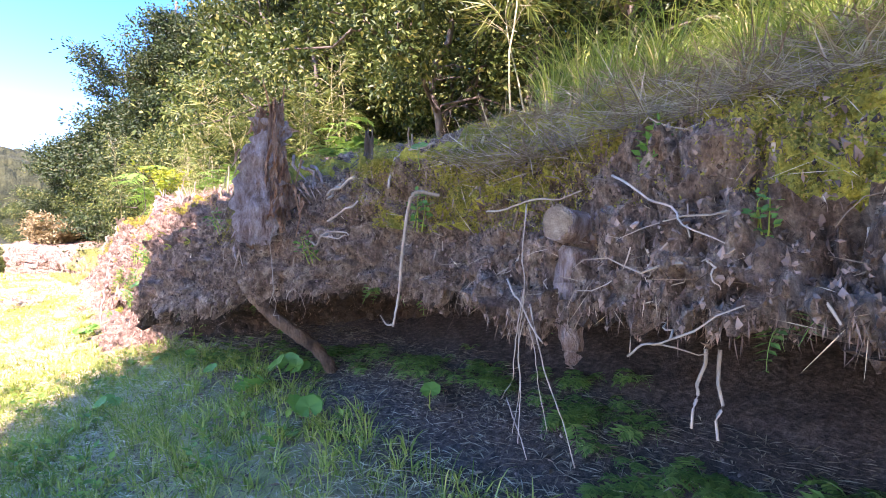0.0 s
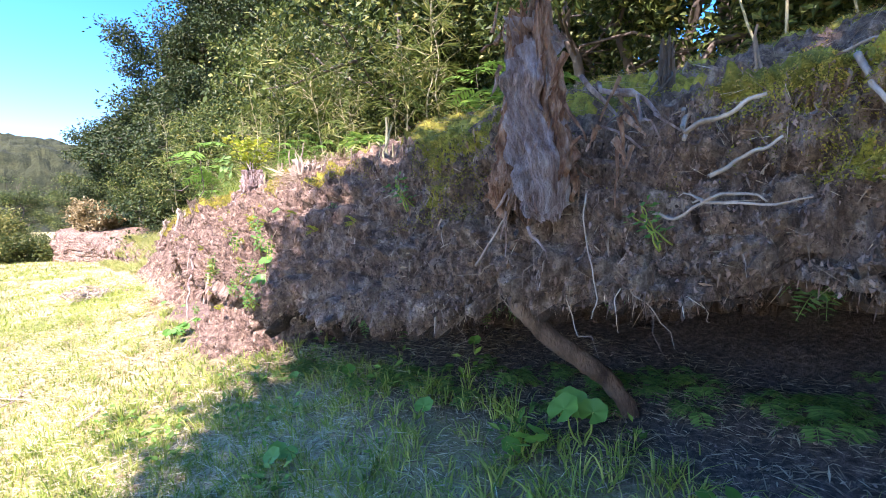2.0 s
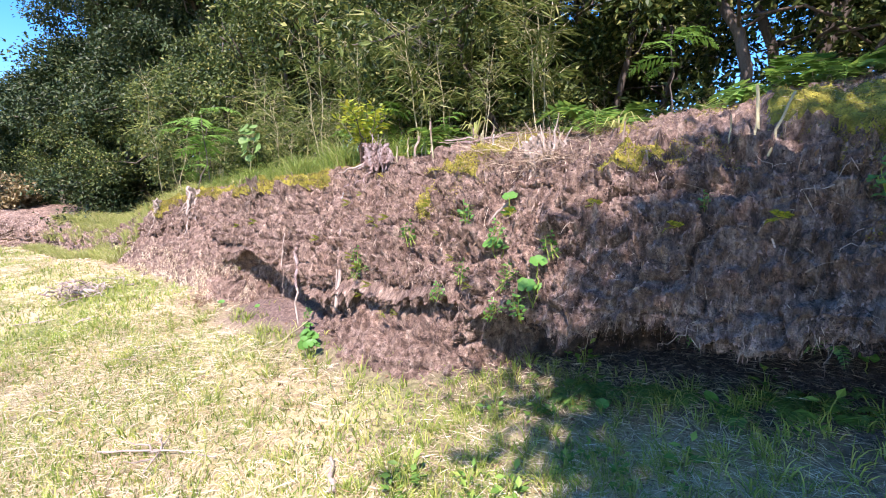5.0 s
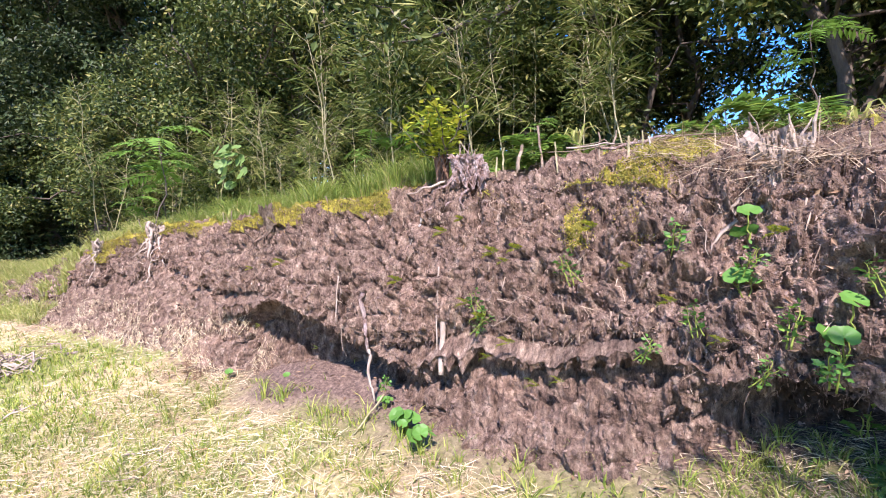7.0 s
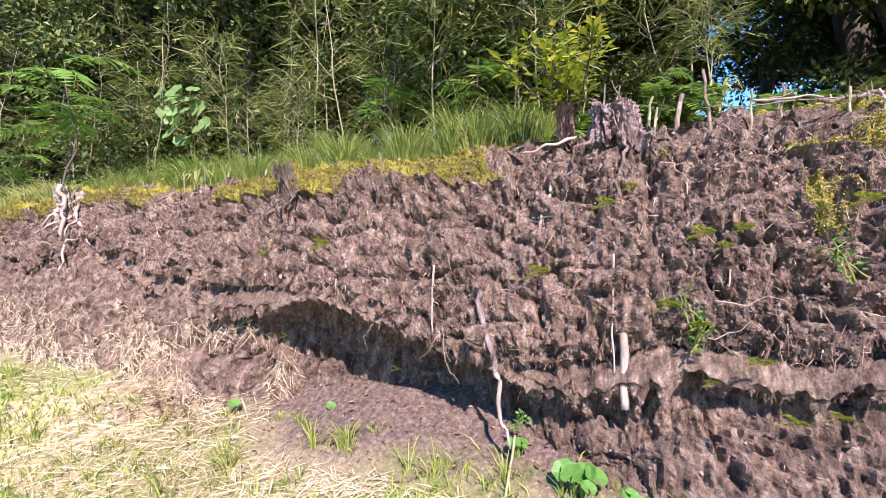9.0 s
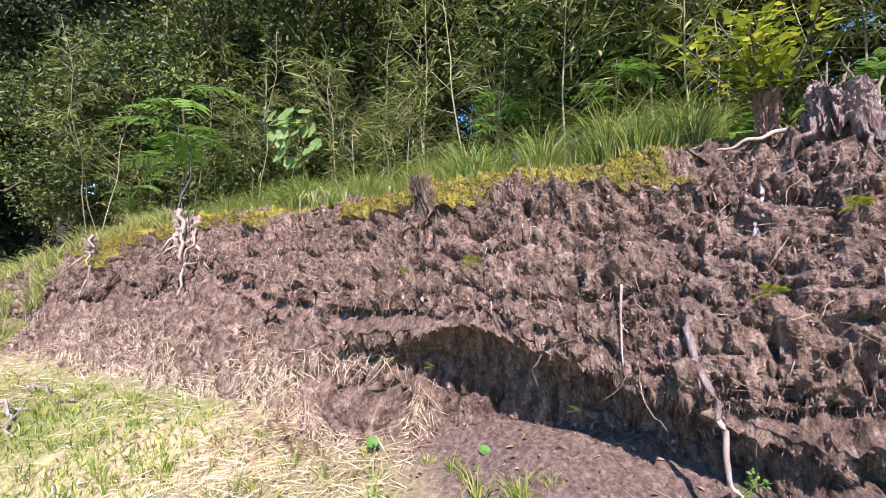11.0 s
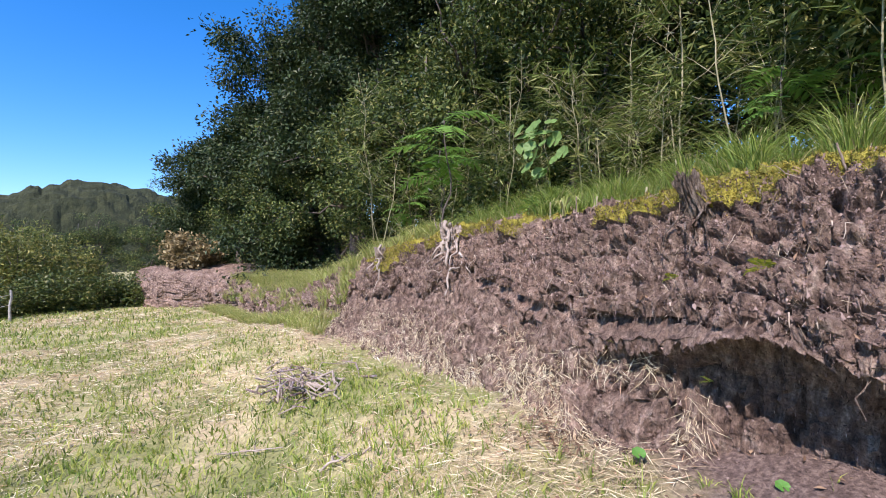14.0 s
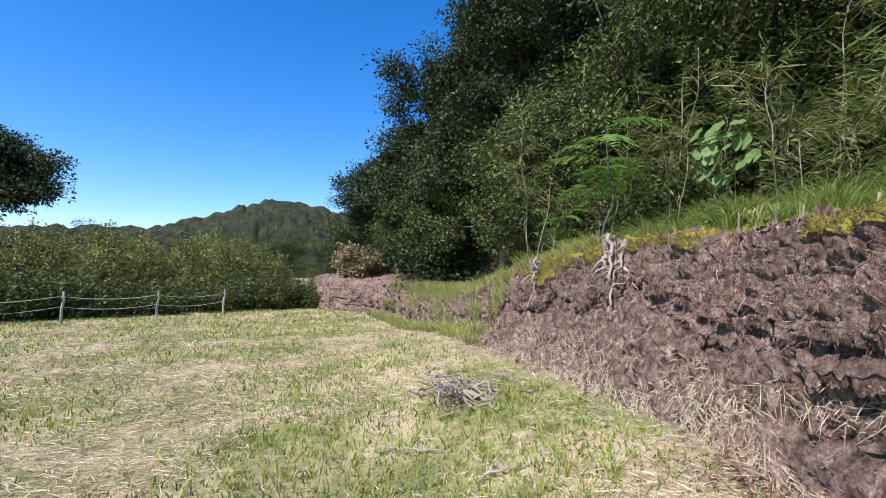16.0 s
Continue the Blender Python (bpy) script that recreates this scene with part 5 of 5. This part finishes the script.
def tufts():
    g = np.random.default_rng(71)
    tall = [tuft("grass_tuft", 120, 0.62, 0.0052, 0.18, 700 + k, TALLGRASS, "tall tuft of arching green grass on the brow") for k in range(3)]
    spots = [[], [], []]
    for n in range(248):
        y = g.uniform(4.6, 12.5) if n < 190 else g.uniform(-3.3, -1.0)
        d = abs(g.normal(0, 0.9)) + (0.4 if 5 < y < 12 else 0.55) + (0.35 if y < 5 else 0)
        if n >= 190:
            d = g.uniform(0.6, 2.2)
        x = float(curve(y, EDGE_X)) + d
        spots[n % 3].append((x, y, float(top_z(x, y)), g.uniform(0, 360), g.uniform(0.5, 1.1) * (0.7 if d < 0.4 else 1) * (1.15 if n >= 190 else 1), 0))
    for p, s in zip(tall, spots):
        scatter(p, s, "grass tufts on the brow")
    def many(name, spots, height, width, mat, label, per):
        at = np.repeat(np.array([p[:3] for p in spots]), per, 0)
        size = np.repeat([p[4] for p in spots], per)
        n = len(at)
        a = g.uniform(0, 2 * np.pi, n)
        at = at + np.stack([np.cos(a), np.sin(a), np.zeros(n)], -1) * np.abs(g.normal(0, 0.035, n) * size)[:, None]
        h = height * size * g.uniform(0.4, 1.1, n)
        s = Shape()
        blades(s, at, h, np.stack([np.cos(a), np.sin(a)], -1) * (h * g.uniform(0.1, 1.0, n))[:, None], width * g.uniform(0.6, 1.2, n), 0.5, 4)
        ob = part(name, s, mat)
        return tagged(ob, label, "grass", kind="stuff")
    s = []
    for n in range(1000):
        y = g.uniform(9.4, 20.5)
        lo, ex, lz, ez = (float(curve(y, c)) for c in (LIP_X, EDGE_X, LIP_Z, EDGE_Z))
        x = lo + g.uniform(-0.45 if y > 11 else 0.35, 1.3)
        z = float(top_z(x, y)) if x > ex else max(float(ground_z(x, y)), lz + (ez - lz) * np.clip((x - lo) / max(ex - lo, 0.05), 0, 1) if x > lo else 0.0)
        s.append((x, y, z - 0.03, 0, g.uniform(0.6, 1.2)))
    many("bank_grass", s, 0.42, 0.011, PALEGRASS, "sunlit yellow-green grass over the low end of the bank", 34)
    s = []
    for n in range(1500):
        early = n >= 1370
        y = g.uniform(-3.3, -1.2) if early else g.uniform(4.7, 10.0)
        x = float(curve(y, EDGE_X)) + (g.uniform(0.75, 1.9) if early else g.uniform(0.25, 1.7))
        thick = float(fractal(x * 2.2, y * 2.2, 5.5, 2))
        if thick > -0.1:
            s.append((x, y, float(top_z(x, y)) - 0.02, 0, (0.55 + 0.7 * min(thick + 0.1, 0.6)) * g.uniform(0.6, 1.5) * (1.5 if early else 1)))
    many("brow_grass", s, 0.46, 0.007, TALLGRASS, "dense green grass growing behind the mossy brow", 30)
    s = []
    for n in range(1900):
        if n < 1150:
            x, y = g.uniform(-1.5, 0.3), g.uniform(-2, 2.7)
        elif n < 1420:
            x, y = g.uniform(-1.2, -0.15), g.uniform(2.6, 10)
        else:
            x, y = g.uniform(-7, -0.6), g.uniform(1.0, 16)
        s.append((x, y, float(ground_z(x, y)) - 0.01, 0, g.uniform(0.4, 1.15)))
    many("field_grass", s, 0.19, 0.0065, GRASS, "short green grass tufts standing in the mown field", 16)
    lush = tuft("grass_tuft", 26, 0.24, 0.008, 0.12, 720, GRASS, "short green grass tuft at the foot of the bank")
    s = []
    for n in range(50):
        x, y = (g.uniform(-1.3, 0.25), g.uniform(-2, 2.7)) if n < 32 else (g.uniform(-1.0, -0.15), g.uniform(2.6, 9))
        s.append((x, y, float(ground_z(x, y)), g.uniform(0, 360), g.uniform(0.45, 1.15), 0))
    scatter(lush, s, "grass tufts at the foot of the bank")
    spike = tuft("spiky_plant", 14, 0.42, 0.022, 0.05, 730, PALEGRASS, "spiky pale plant with arching sword leaves on the brow", 0.75)
    scatter(spike, [(0.62, 2.15, 1.97, 0, 1.0, 0), (1.1, 3.68, 2.15, 0, 1.2, 0), (0.7, 2.35, 1.98, 80, 0.6, 0), (0.55, 7.3, 1.76, 10, 0.9, 0)], "spiky plants on the brow")


PALEGRASS = leafy("pale_grass", [(0.0, (0.20, 0.26, 0.05)), (0.6, (0.36, 0.38, 0.11)), (1.0, (0.52, 0.47, 0.22))], 0.5, 0.35)
tufts()


def bamboo(seed, height, label, dead=0.0):
    """A slim leaning culm with side twigs and long drooping leaves."""
    g = np.random.default_rng(seed)
    root = empty("bamboo")
    c, fol = Shape(), Shape()
    lean = g.normal(0, 0.2, 2) * height
    line = crooked((0, 0, -0.1), (lean[0], lean[1], height), 0.03, 14, seed, -0.02)
    tube(c, line, [0.008, 0.006, 0.002], 6)
    at, out = [], []
    for k in range(int(26 * (1 - dead)) + 5):
        u = g.uniform(0.3, 1.0)
        a = np.array([np.interp(u, np.linspace(0, 1, 14), line[:, q]) for q in range(3)])
        turn = g.uniform(0, 2 * np.pi)
        b = a + np.array([np.cos(turn), np.sin(turn), g.uniform(0.3, 1.2)]) * g.uniform(0.12, 0.4)
        twig = Shape()
        tube(twig, crooked(a, b, 0.06, 5, seed * 3 + k), [0.003, 0.0015], 4)
        part("twig", twig, CULM, root, smooth=True)
        for q in range(9):
            at.append(a + (b - a) * g.uniform(0.4, 1.0))
            out.append((np.cos(turn) + g.normal(0, 0.5), np.sin(turn) + g.normal(0, 0.5), g.uniform(-0.9, 0.5)))
    n = len(at)
    leaves(fol, np.array(at), np.array(out), g.normal(0, 0.5, (n, 3)) + [0, 0, 1], g.uniform(0.14, 0.30, n), g.uniform(0.012, 0.022, n), 0.2)
    part("culm", c, CULM, root, smooth=True)
    part("foliage", fol, BAMBOOLEAF, root)
    return tagged(root, label, "bamboo")


def bamboos():
    g = np.random.default_rng(81)
    kinds = [bamboo(800 + k, h, "slim pale bamboo with narrow drooping leaves behind the brow", d) for k, (h, d) in enumerate(((1.7, 0.1), (2.3, 0.3), (2.7, 0.0), (1.4, 0.0), (2.2, 0.6)))]
    spots = [[(1.25, 3.68, 2.2, 0, 0.5, 0)], [(1.74, 7.04, 1.95, 0, 1.1, 0)], [(0.85, 11.27, 1.6, 0, 0.9, -4)], [(1.3, 5.6, 2.0, 0, 1, 0)], [(1.2, 11.8, 1.6, 40, 1, 0)]]
    for n in range(60):
        y = g.uniform(3.5, 14) if n < 55 else g.uniform(-3, 0.5)
        x = float(curve(y, EDGE_X)) + 0.9 + abs(g.normal(0, 1.3)) + (0.5 if y < 4.5 else 0)
        spots[n % 5].append((x, y, float(top_z(x, y)), g.uniform(0, 360), g.uniform(0.55, 1.2), g.normal(0, 5)))
    for p, s in zip(kinds, spots):
        scatter(p, s, "bamboo behind the brow")


bamboos()


# ---- what nobody could count: straw, grass, moss, fibres, litter ----
def stuff(name, shape, mat, label, category):
    ob = part(name, shape, mat)
    return tagged(ob, label, category, kind="stuff")


def field_cover():
    g = np.random.default_rng(91)

    def spread(n, far):
        d = g.uniform(0, 1, n) ** 1.7 * far + 0.6
        a = g.uniform(-1.1, 1.15, n)
        x, y = -1.7 + np.sin(a) * d, 1.5 + np.cos(a) * d + g.uniform(-3, 5, n)
        ok = (x < 0.45) & (x > -14) & (y < 24) & (y > -4)
        return x[ok], y[ok], d[ok]
    x, y, d = spread(330000, 22)
    dry = fractal(x * 0.8, y * 0.8, 3.0, 3)
    ok = (g.uniform(-0.9, 0.9, len(x)) < dry * 1.7 + 0.4) & ((x < -0.1) | (g.uniform(size=len(x)) < 0.15)) & ~((x > -0.45) & (y > 2.4) & (y < 6.0)) & ((y > 2.4) | (g.uniform(size=len(x)) < 0.8))
    x, y, d = x[ok], y[ok], d[ok]
    n = len(x)
    a = g.uniform(0, 2 * np.pi, n)
    at = np.stack([x, y, ground_z(x, y) + g.uniform(0.002, 0.03, n)], -1)
    big = 1 + d / 9
    straw = Shape()
    k = 34000
    sx, sy = g.uniform(-1.8, 0.35, k), g.uniform(-2.4, 2.8, k)
    on = fractal(sx * 1.4, sy * 1.4, 8.0, 3) + g.normal(0, 0.3, k) > -0.1 + 0.8 * np.clip(sx + 0.15, 0, 1)
    sx, sy = sx[on], sy[on]
    k = len(sx)
    sa = g.uniform(0, 2 * np.pi, k)
    leaves(straw, np.stack([sx, sy, ground_z(sx, sy) + g.uniform(0.002, 0.03, k)], -1), np.stack([np.cos(sa), np.sin(sa), g.normal(0, 0.15, k)], -1), np.stack([g.normal(0, 0.4, k), g.normal(0, 0.4, k), np.ones(k)], -1), g.uniform(0.03, 0.14, k), g.uniform(0.002, 0.005, k), 0.3)
    leaves(straw, at, np.stack([np.cos(a), np.sin(a), g.normal(0, 0.12, n)], -1), np.stack([g.normal(0, 0.4, n), g.normal(0, 0.4, n), np.ones(n)], -1), g.uniform(0.04, 0.15, n) * big**0.5, g.uniform(0.0018, 0.004, n) * big**1.5, 0.3)
    stuff("cut_straw", straw, STRAW, "pale cut straw lying over the mown field", "straw")
    x, y, d = spread(150000, 22)
    wet = -fractal(x * 0.8, y * 0.8, 3.0, 3) + 0.3 * (x < -1.5)
    ok = (g.uniform(-0.9, 0.9, len(x)) < wet * 1.6 + 0.15) & ((x < -0.3) | (g.uniform(size=len(x)) < 0.3))
    x, y, d = x[ok], y[ok], d[ok]
    n = len(x)
    h = g.uniform(0.03, 0.10, n) * (1 + d / 25)
    green = Shape()
    blades(green, np.stack([x, y, ground_z(x, y) - 0.005], -1), h, g.normal(0, 0.5, (n, 2)) * h[:, None], g.uniform(0.004, 0.009, n) * (1 + d / 8), 0.3, 2)
    stuff("mown_grass", green, GRASS, "short green mown grass growing through the straw", "grass")
    n = 30000
    x, y = g.uniform(-1.0, 1.0, n), g.uniform(-2.8, 3.0, n)
    a = g.uniform(0, 2 * np.pi, n)
    bits = Shape()
    leaves(bits, np.stack([x, y, ground_z(x, y) + 0.008], -1), np.stack([np.cos(a), np.sin(a), g.normal(0.05, 0.12, n)], -1), np.tile([0, 0, 1.0], (n, 1)), g.uniform(0.015, 0.09, n), g.uniform(0.002, 0.008, n), 0.3)
    stuff("twig_litter", bits, STALK, "broken dry stalks strewn on the shaded earth", "straw")
    n = 1300
    x, y = g.uniform(-1.1, 0.8, n), g.uniform(-2.5, 8, n)
    a = g.uniform(0, 2 * np.pi, n)
    dead = Shape()
    leaves(dead, np.stack([x, y, ground_z(x, y) + 0.012], -1), np.stack([np.cos(a), np.sin(a), g.normal(0.1, 0.15, n)], -1), np.stack([g.normal(0, 0.4, n), g.normal(0, 0.4, n), np.ones(n)], -1), g.uniform(0.02, 0.055, n), g.uniform(0.008, 0.022, n), 0.3)
    x, y = g.normal(-0.26, 0.07, 120), g.normal(6.7, 0.12, 120)
    a = g.uniform(0, 2 * np.pi, 120)
    leaves(dead, np.stack([x, y, ground_z(x, y) + g.uniform(0.01, 0.05, 120)], -1), np.stack([np.cos(a), np.sin(a), g.normal(0.1, 0.3, 120)], -1), np.tile([0, 0, 1.0], (120, 1)), 0.08, 0.012, 0.3)
    stuff("leaf_litter", dead, DEADLEAF, "scattered dead brown leaves at the foot of the bank", "leaves")


field_cover()


CRUMB = leafy("soil_crumb", [(0.0, (0.05, 0.032, 0.025)), (0.5, (0.16, 0.11, 0.087)), (0.9, (0.26, 0.185, 0.15)), (1.0, (0.32, 0.235, 0.19))], 0.95, 0.0)


def bank_cover():
    g = np.random.default_rng(95)
    ny, nw = bx.shape
    near = np.flatnonzero((by[:, 0] > -3.4) & (by[:, 0] < 13))

    def pick(n, lo, hi):
        cols = np.flatnonzero((bw >= lo) & (bw <= hi))
        i, j = near[g.integers(0, len(near), n)], cols[g.integers(0, len(cols), n)]
        p = np.stack([bx[i, j], by[i, j], bz[i, j]], -1)
        nrm = np.stack([bnx[i, j], np.zeros(n), bnz[i, j]], -1)
        j2 = np.minimum(j + 1, nw - 1)
        along = np.stack([bx[i, j2], by[i, j2], bz[i, j2]], -1) - p
        i2 = np.minimum(i + 1, ny - 1)
        aside = np.stack([bx[i2, j], by[i2, j], bz[i2, j]], -1) - p
        return p + along * g.uniform(0, 1, (n, 1)) + aside * g.uniform(0, 1, (n, 1)), nrm
    p, nrm = pick(46000, 3.6, 8.8)
    keep = fractal(p[:, 1] * 3, p[:, 2] * 4, 6.5, 3) > -0.25
    p, nrm = p[keep], nrm[keep]
    n = len(p)
    out = nrm * g.uniform(0.05, 0.9, (n, 1)) + np.stack([np.zeros(n), g.normal(0, 0.55, n), -np.ones(n)], -1)
    fib = Shape()
    leaves(fib, p - nrm * 0.008, out, nrm, g.uniform(0.01, 0.045, n), g.uniform(0.001, 0.003, n), 0.4)
    p, nrm = pick(9000, 0.2, 2.2)
    n = len(p)
    out = nrm * g.uniform(0.05, 0.7, (n, 1)) + np.stack([np.zeros(n), g.normal(0, 0.3, n), -np.ones(n)], -1)
    leaves(fib, p - nrm * 0.006, out, nrm, g.uniform(0.012, 0.04, n), g.uniform(0.002, 0.005, n), 0.4)
    p, nrm = pick(2600, 4.2, 5.4)
    n = len(p)
    out = nrm * g.uniform(0.0, 0.4, (n, 1)) + np.stack([np.zeros(n), g.normal(0, 0.15, n), -np.ones(n)], -1)
    leaves(fib, p, out, nrm, g.uniform(0.02, 0.06, n), g.uniform(0.0015, 0.004, n), 0.4)
    peg = Shape()
    p, nrm = pick(700, 4.6, 9.2)
    for q, m in zip(p, nrm):
        h, r = g.uniform(0.02, 0.075), g.uniform(0.0015, 0.0048)
        way = np.array([0, g.normal(0, 0.25), -1.0]) + m * g.uniform(0.0, 0.5)
        tube(peg, [q - way * h * 0.4, q + way * h * 0.2 + m * 0.004, q + way * h * 0.8], [r, r * 0.9, r * 0.5], 5, 0.15)
    stuff("root_stubs", peg, ROOTLET, "broken root ends standing out of the bank face", "roots")
    thread = Shape()
    p, nrm = pick(520, 4.4, 10.4)
    for k, (q, m) in enumerate(zip(p, nrm)):
        h = g.uniform(0.06, 0.26)
        turn = g.normal(0, 0.9)
        way = np.array([0, np.sin(turn), -np.cos(turn)]) + m * 0.12
        line = crooked(q + m * 0.006, q + m * g.uniform(0.015, 0.05) + way * h, 0.13, 7, 900 + k)
        tube(thread, line, [g.uniform(0.0014, 0.0032), 0.0008], 4, 0.1)
    stuff("fine_roots", thread, ROOTLET, "thin pale roots dangling over the bank face", "roots")
    stuff("hanging_root_fibres", fib, ROOTFIBRE, "fringe of earthy root fibres hanging down the bank face", "roots")
    def crumbs(shape, at, size, tall):
        """Angular lumps: eight-sided, each of its own shape."""
        k = len(at)
        v = np.array([[1, 0, 0], [-1, 0, 0], [0, 1, 0], [0, -1, 0], [0, 0, 1], [0, 0, -1]], float)
        v = v[None] * g.uniform(0.5, 1.2, (k, 6, 1)) + g.normal(0, 0.3, (k, 6, 3))
        v = v * size[:, None, None] * np.stack([np.ones(k), np.ones(k), tall], -1)[:, None]
        tri = np.array([[0, 2, 4], [2, 1, 4], [1, 3, 4], [3, 0, 4], [2, 0, 5], [1, 2, 5], [3, 1, 5], [0, 3, 5]])
        f = (np.arange(k)[:, None, None] * 6 + tri[None]).reshape(-1, 3)
        shape.put((at[:, None] + v).reshape(-1, 3), f)
    p, nrm = pick(60000, 3.6, 8.8)
    lump = Shape()
    crumbs(lump, p, g.uniform(0.002, 0.009, len(p)), g.uniform(0.7, 2.0, len(p)))
    p, nrm = pick(9000, 0.2, 2.6)
    crumbs(lump, p, g.uniform(0.003, 0.011, len(p)), g.uniform(0.6, 1.3, len(p)))
    k = 9000
    x, y = g.uniform(-0.65, 0.9, k), g.uniform(-2.8, 9, k)
    crumbs(lump, np.stack([x, y, ground_z(x, y) + 0.002], -1), g.uniform(0.002, 0.009, k), g.uniform(0.5, 1.1, k))
    stuff("soil_crumbs", lump, CRUMB, "crumbs and clods of purple-brown earth", "earth")
    p, nrm = pick(4200, 4.5, 11.0)
    n = len(p)
    a = g.uniform(0, 2 * np.pi, n)
    out = np.stack([g.normal(0, 0.3, n), np.cos(a), np.sin(a) * 0.8 - 0.4], -1)
    dry = Shape()
    leaves(dry, p + nrm * 0.012, out, nrm, g.uniform(0.03, 0.14, n), g.uniform(0.0012, 0.003, n), 0.3)
    p, nrm = pick(9000, 9.0, 11.9)
    n = len(p)
    a = g.uniform(0, 2 * np.pi, n)
    leaves(dry, p + nrm * 0.01, np.stack([np.cos(a), np.sin(a), g.normal(0.05, 0.2, n)], -1), nrm, g.uniform(0.04, 0.15, n), g.uniform(0.0014, 0.004, n), 0.3)
    p, nrm = pick(90000, 0.1, 2.2)
    keep = (p[:, 1] > 6.0) & (g.uniform(0, 1, len(p)) < 1.1 - 1.7 * (p[:, 2] - 0.3)) & (fractal(p[:, 1] * 2, p[:, 2] * 3, 1.5, 2) > -0.35)
    p, nrm = p[keep], nrm[keep]
    n = len(p)
    a = g.uniform(0, 2 * np.pi, n)
    pale = Shape()
    leaves(pale, p + nrm * 0.012, np.stack([-0.4 * np.abs(np.sin(a)), np.cos(a), -np.abs(np.sin(a))], -1), nrm, g.uniform(0.04, 0.14, n), g.uniform(0.0014, 0.004, n), 0.3)
    p, nrm = pick(40000, 8.6, 10.6)
    keep = (p[:, 1] > -2.6) & (p[:, 1] < -1.1) | (p[:, 1] > 2.2) & (p[:, 1] < 3.1) & (g.uniform(0, 1, len(p)) < 0.5)
    p, nrm = p[keep], nrm[keep]
    n = len(p)
    a = g.uniform(0, 2 * np.pi, n)
    leaves(dry, p + nrm * g.uniform(0.005, 0.05, (n, 1)), np.stack([np.cos(a) * 0.7 - 0.4, np.sin(a), g.normal(0.0, 0.35, n)], -1), nrm, g.uniform(0.06, 0.28, n), g.uniform(0.0015, 0.005, n), 0.3)
    stuff("slope_straw", pale, STRAW, "pale straw lying up the foot of the earth slope", "straw")
    stuff("dry_stalks", dry, STALK, "dry straw-coloured stalks strewn over the bank", "straw")
    p, nrm = pick(600, 5.5, 11.5)
    n = len(p)
    a = g.uniform(0, 2 * np.pi, n)
    lit = Shape()
    leaves(lit, p + nrm * 0.012, np.stack([g.normal(0, 0.3, n), np.cos(a), np.sin(a)], -1), nrm + g.normal(0, 0.3, (n, 3)), g.uniform(0.018, 0.05, n), g.uniform(0.006, 0.018, n), 0.3)
    stuff("leaf_litter", lit, DEADLEAF, "dead brown leaves caught on the bank", "leaves")
    p, nrm = pick(420000, 7.0, 11.6)
    level = np.full(len(p), 9.5)
    grown = moss_cover(p[:, 0], p[:, 1], p[:, 2], nrm[:, 2], level)
    keep = grown + g.normal(0, 0.10, len(p)) > 0.02
    p, nrm = p[keep], nrm[keep]
    n = len(p)
    moss = Shape()
    leaves(moss, p + nrm * g.uniform(-0.004, 0.012, (n, 1)), 0.45 * nrm + g.normal(0, 0.7, (n, 3)), nrm + g.normal(0, 0.45, (n, 3)), g.uniform(0.006, 0.014, n) * np.where(p[:, 1] > 3, 1.1, 1.0), g.uniform(0.003, 0.007, n) * np.where(p[:, 1] > 3, 1.3, 1.0), 0.3)
    stuff("moss", moss, MOSS, "cushions of yellow-green moss on the brow", "moss")


bank_cover()
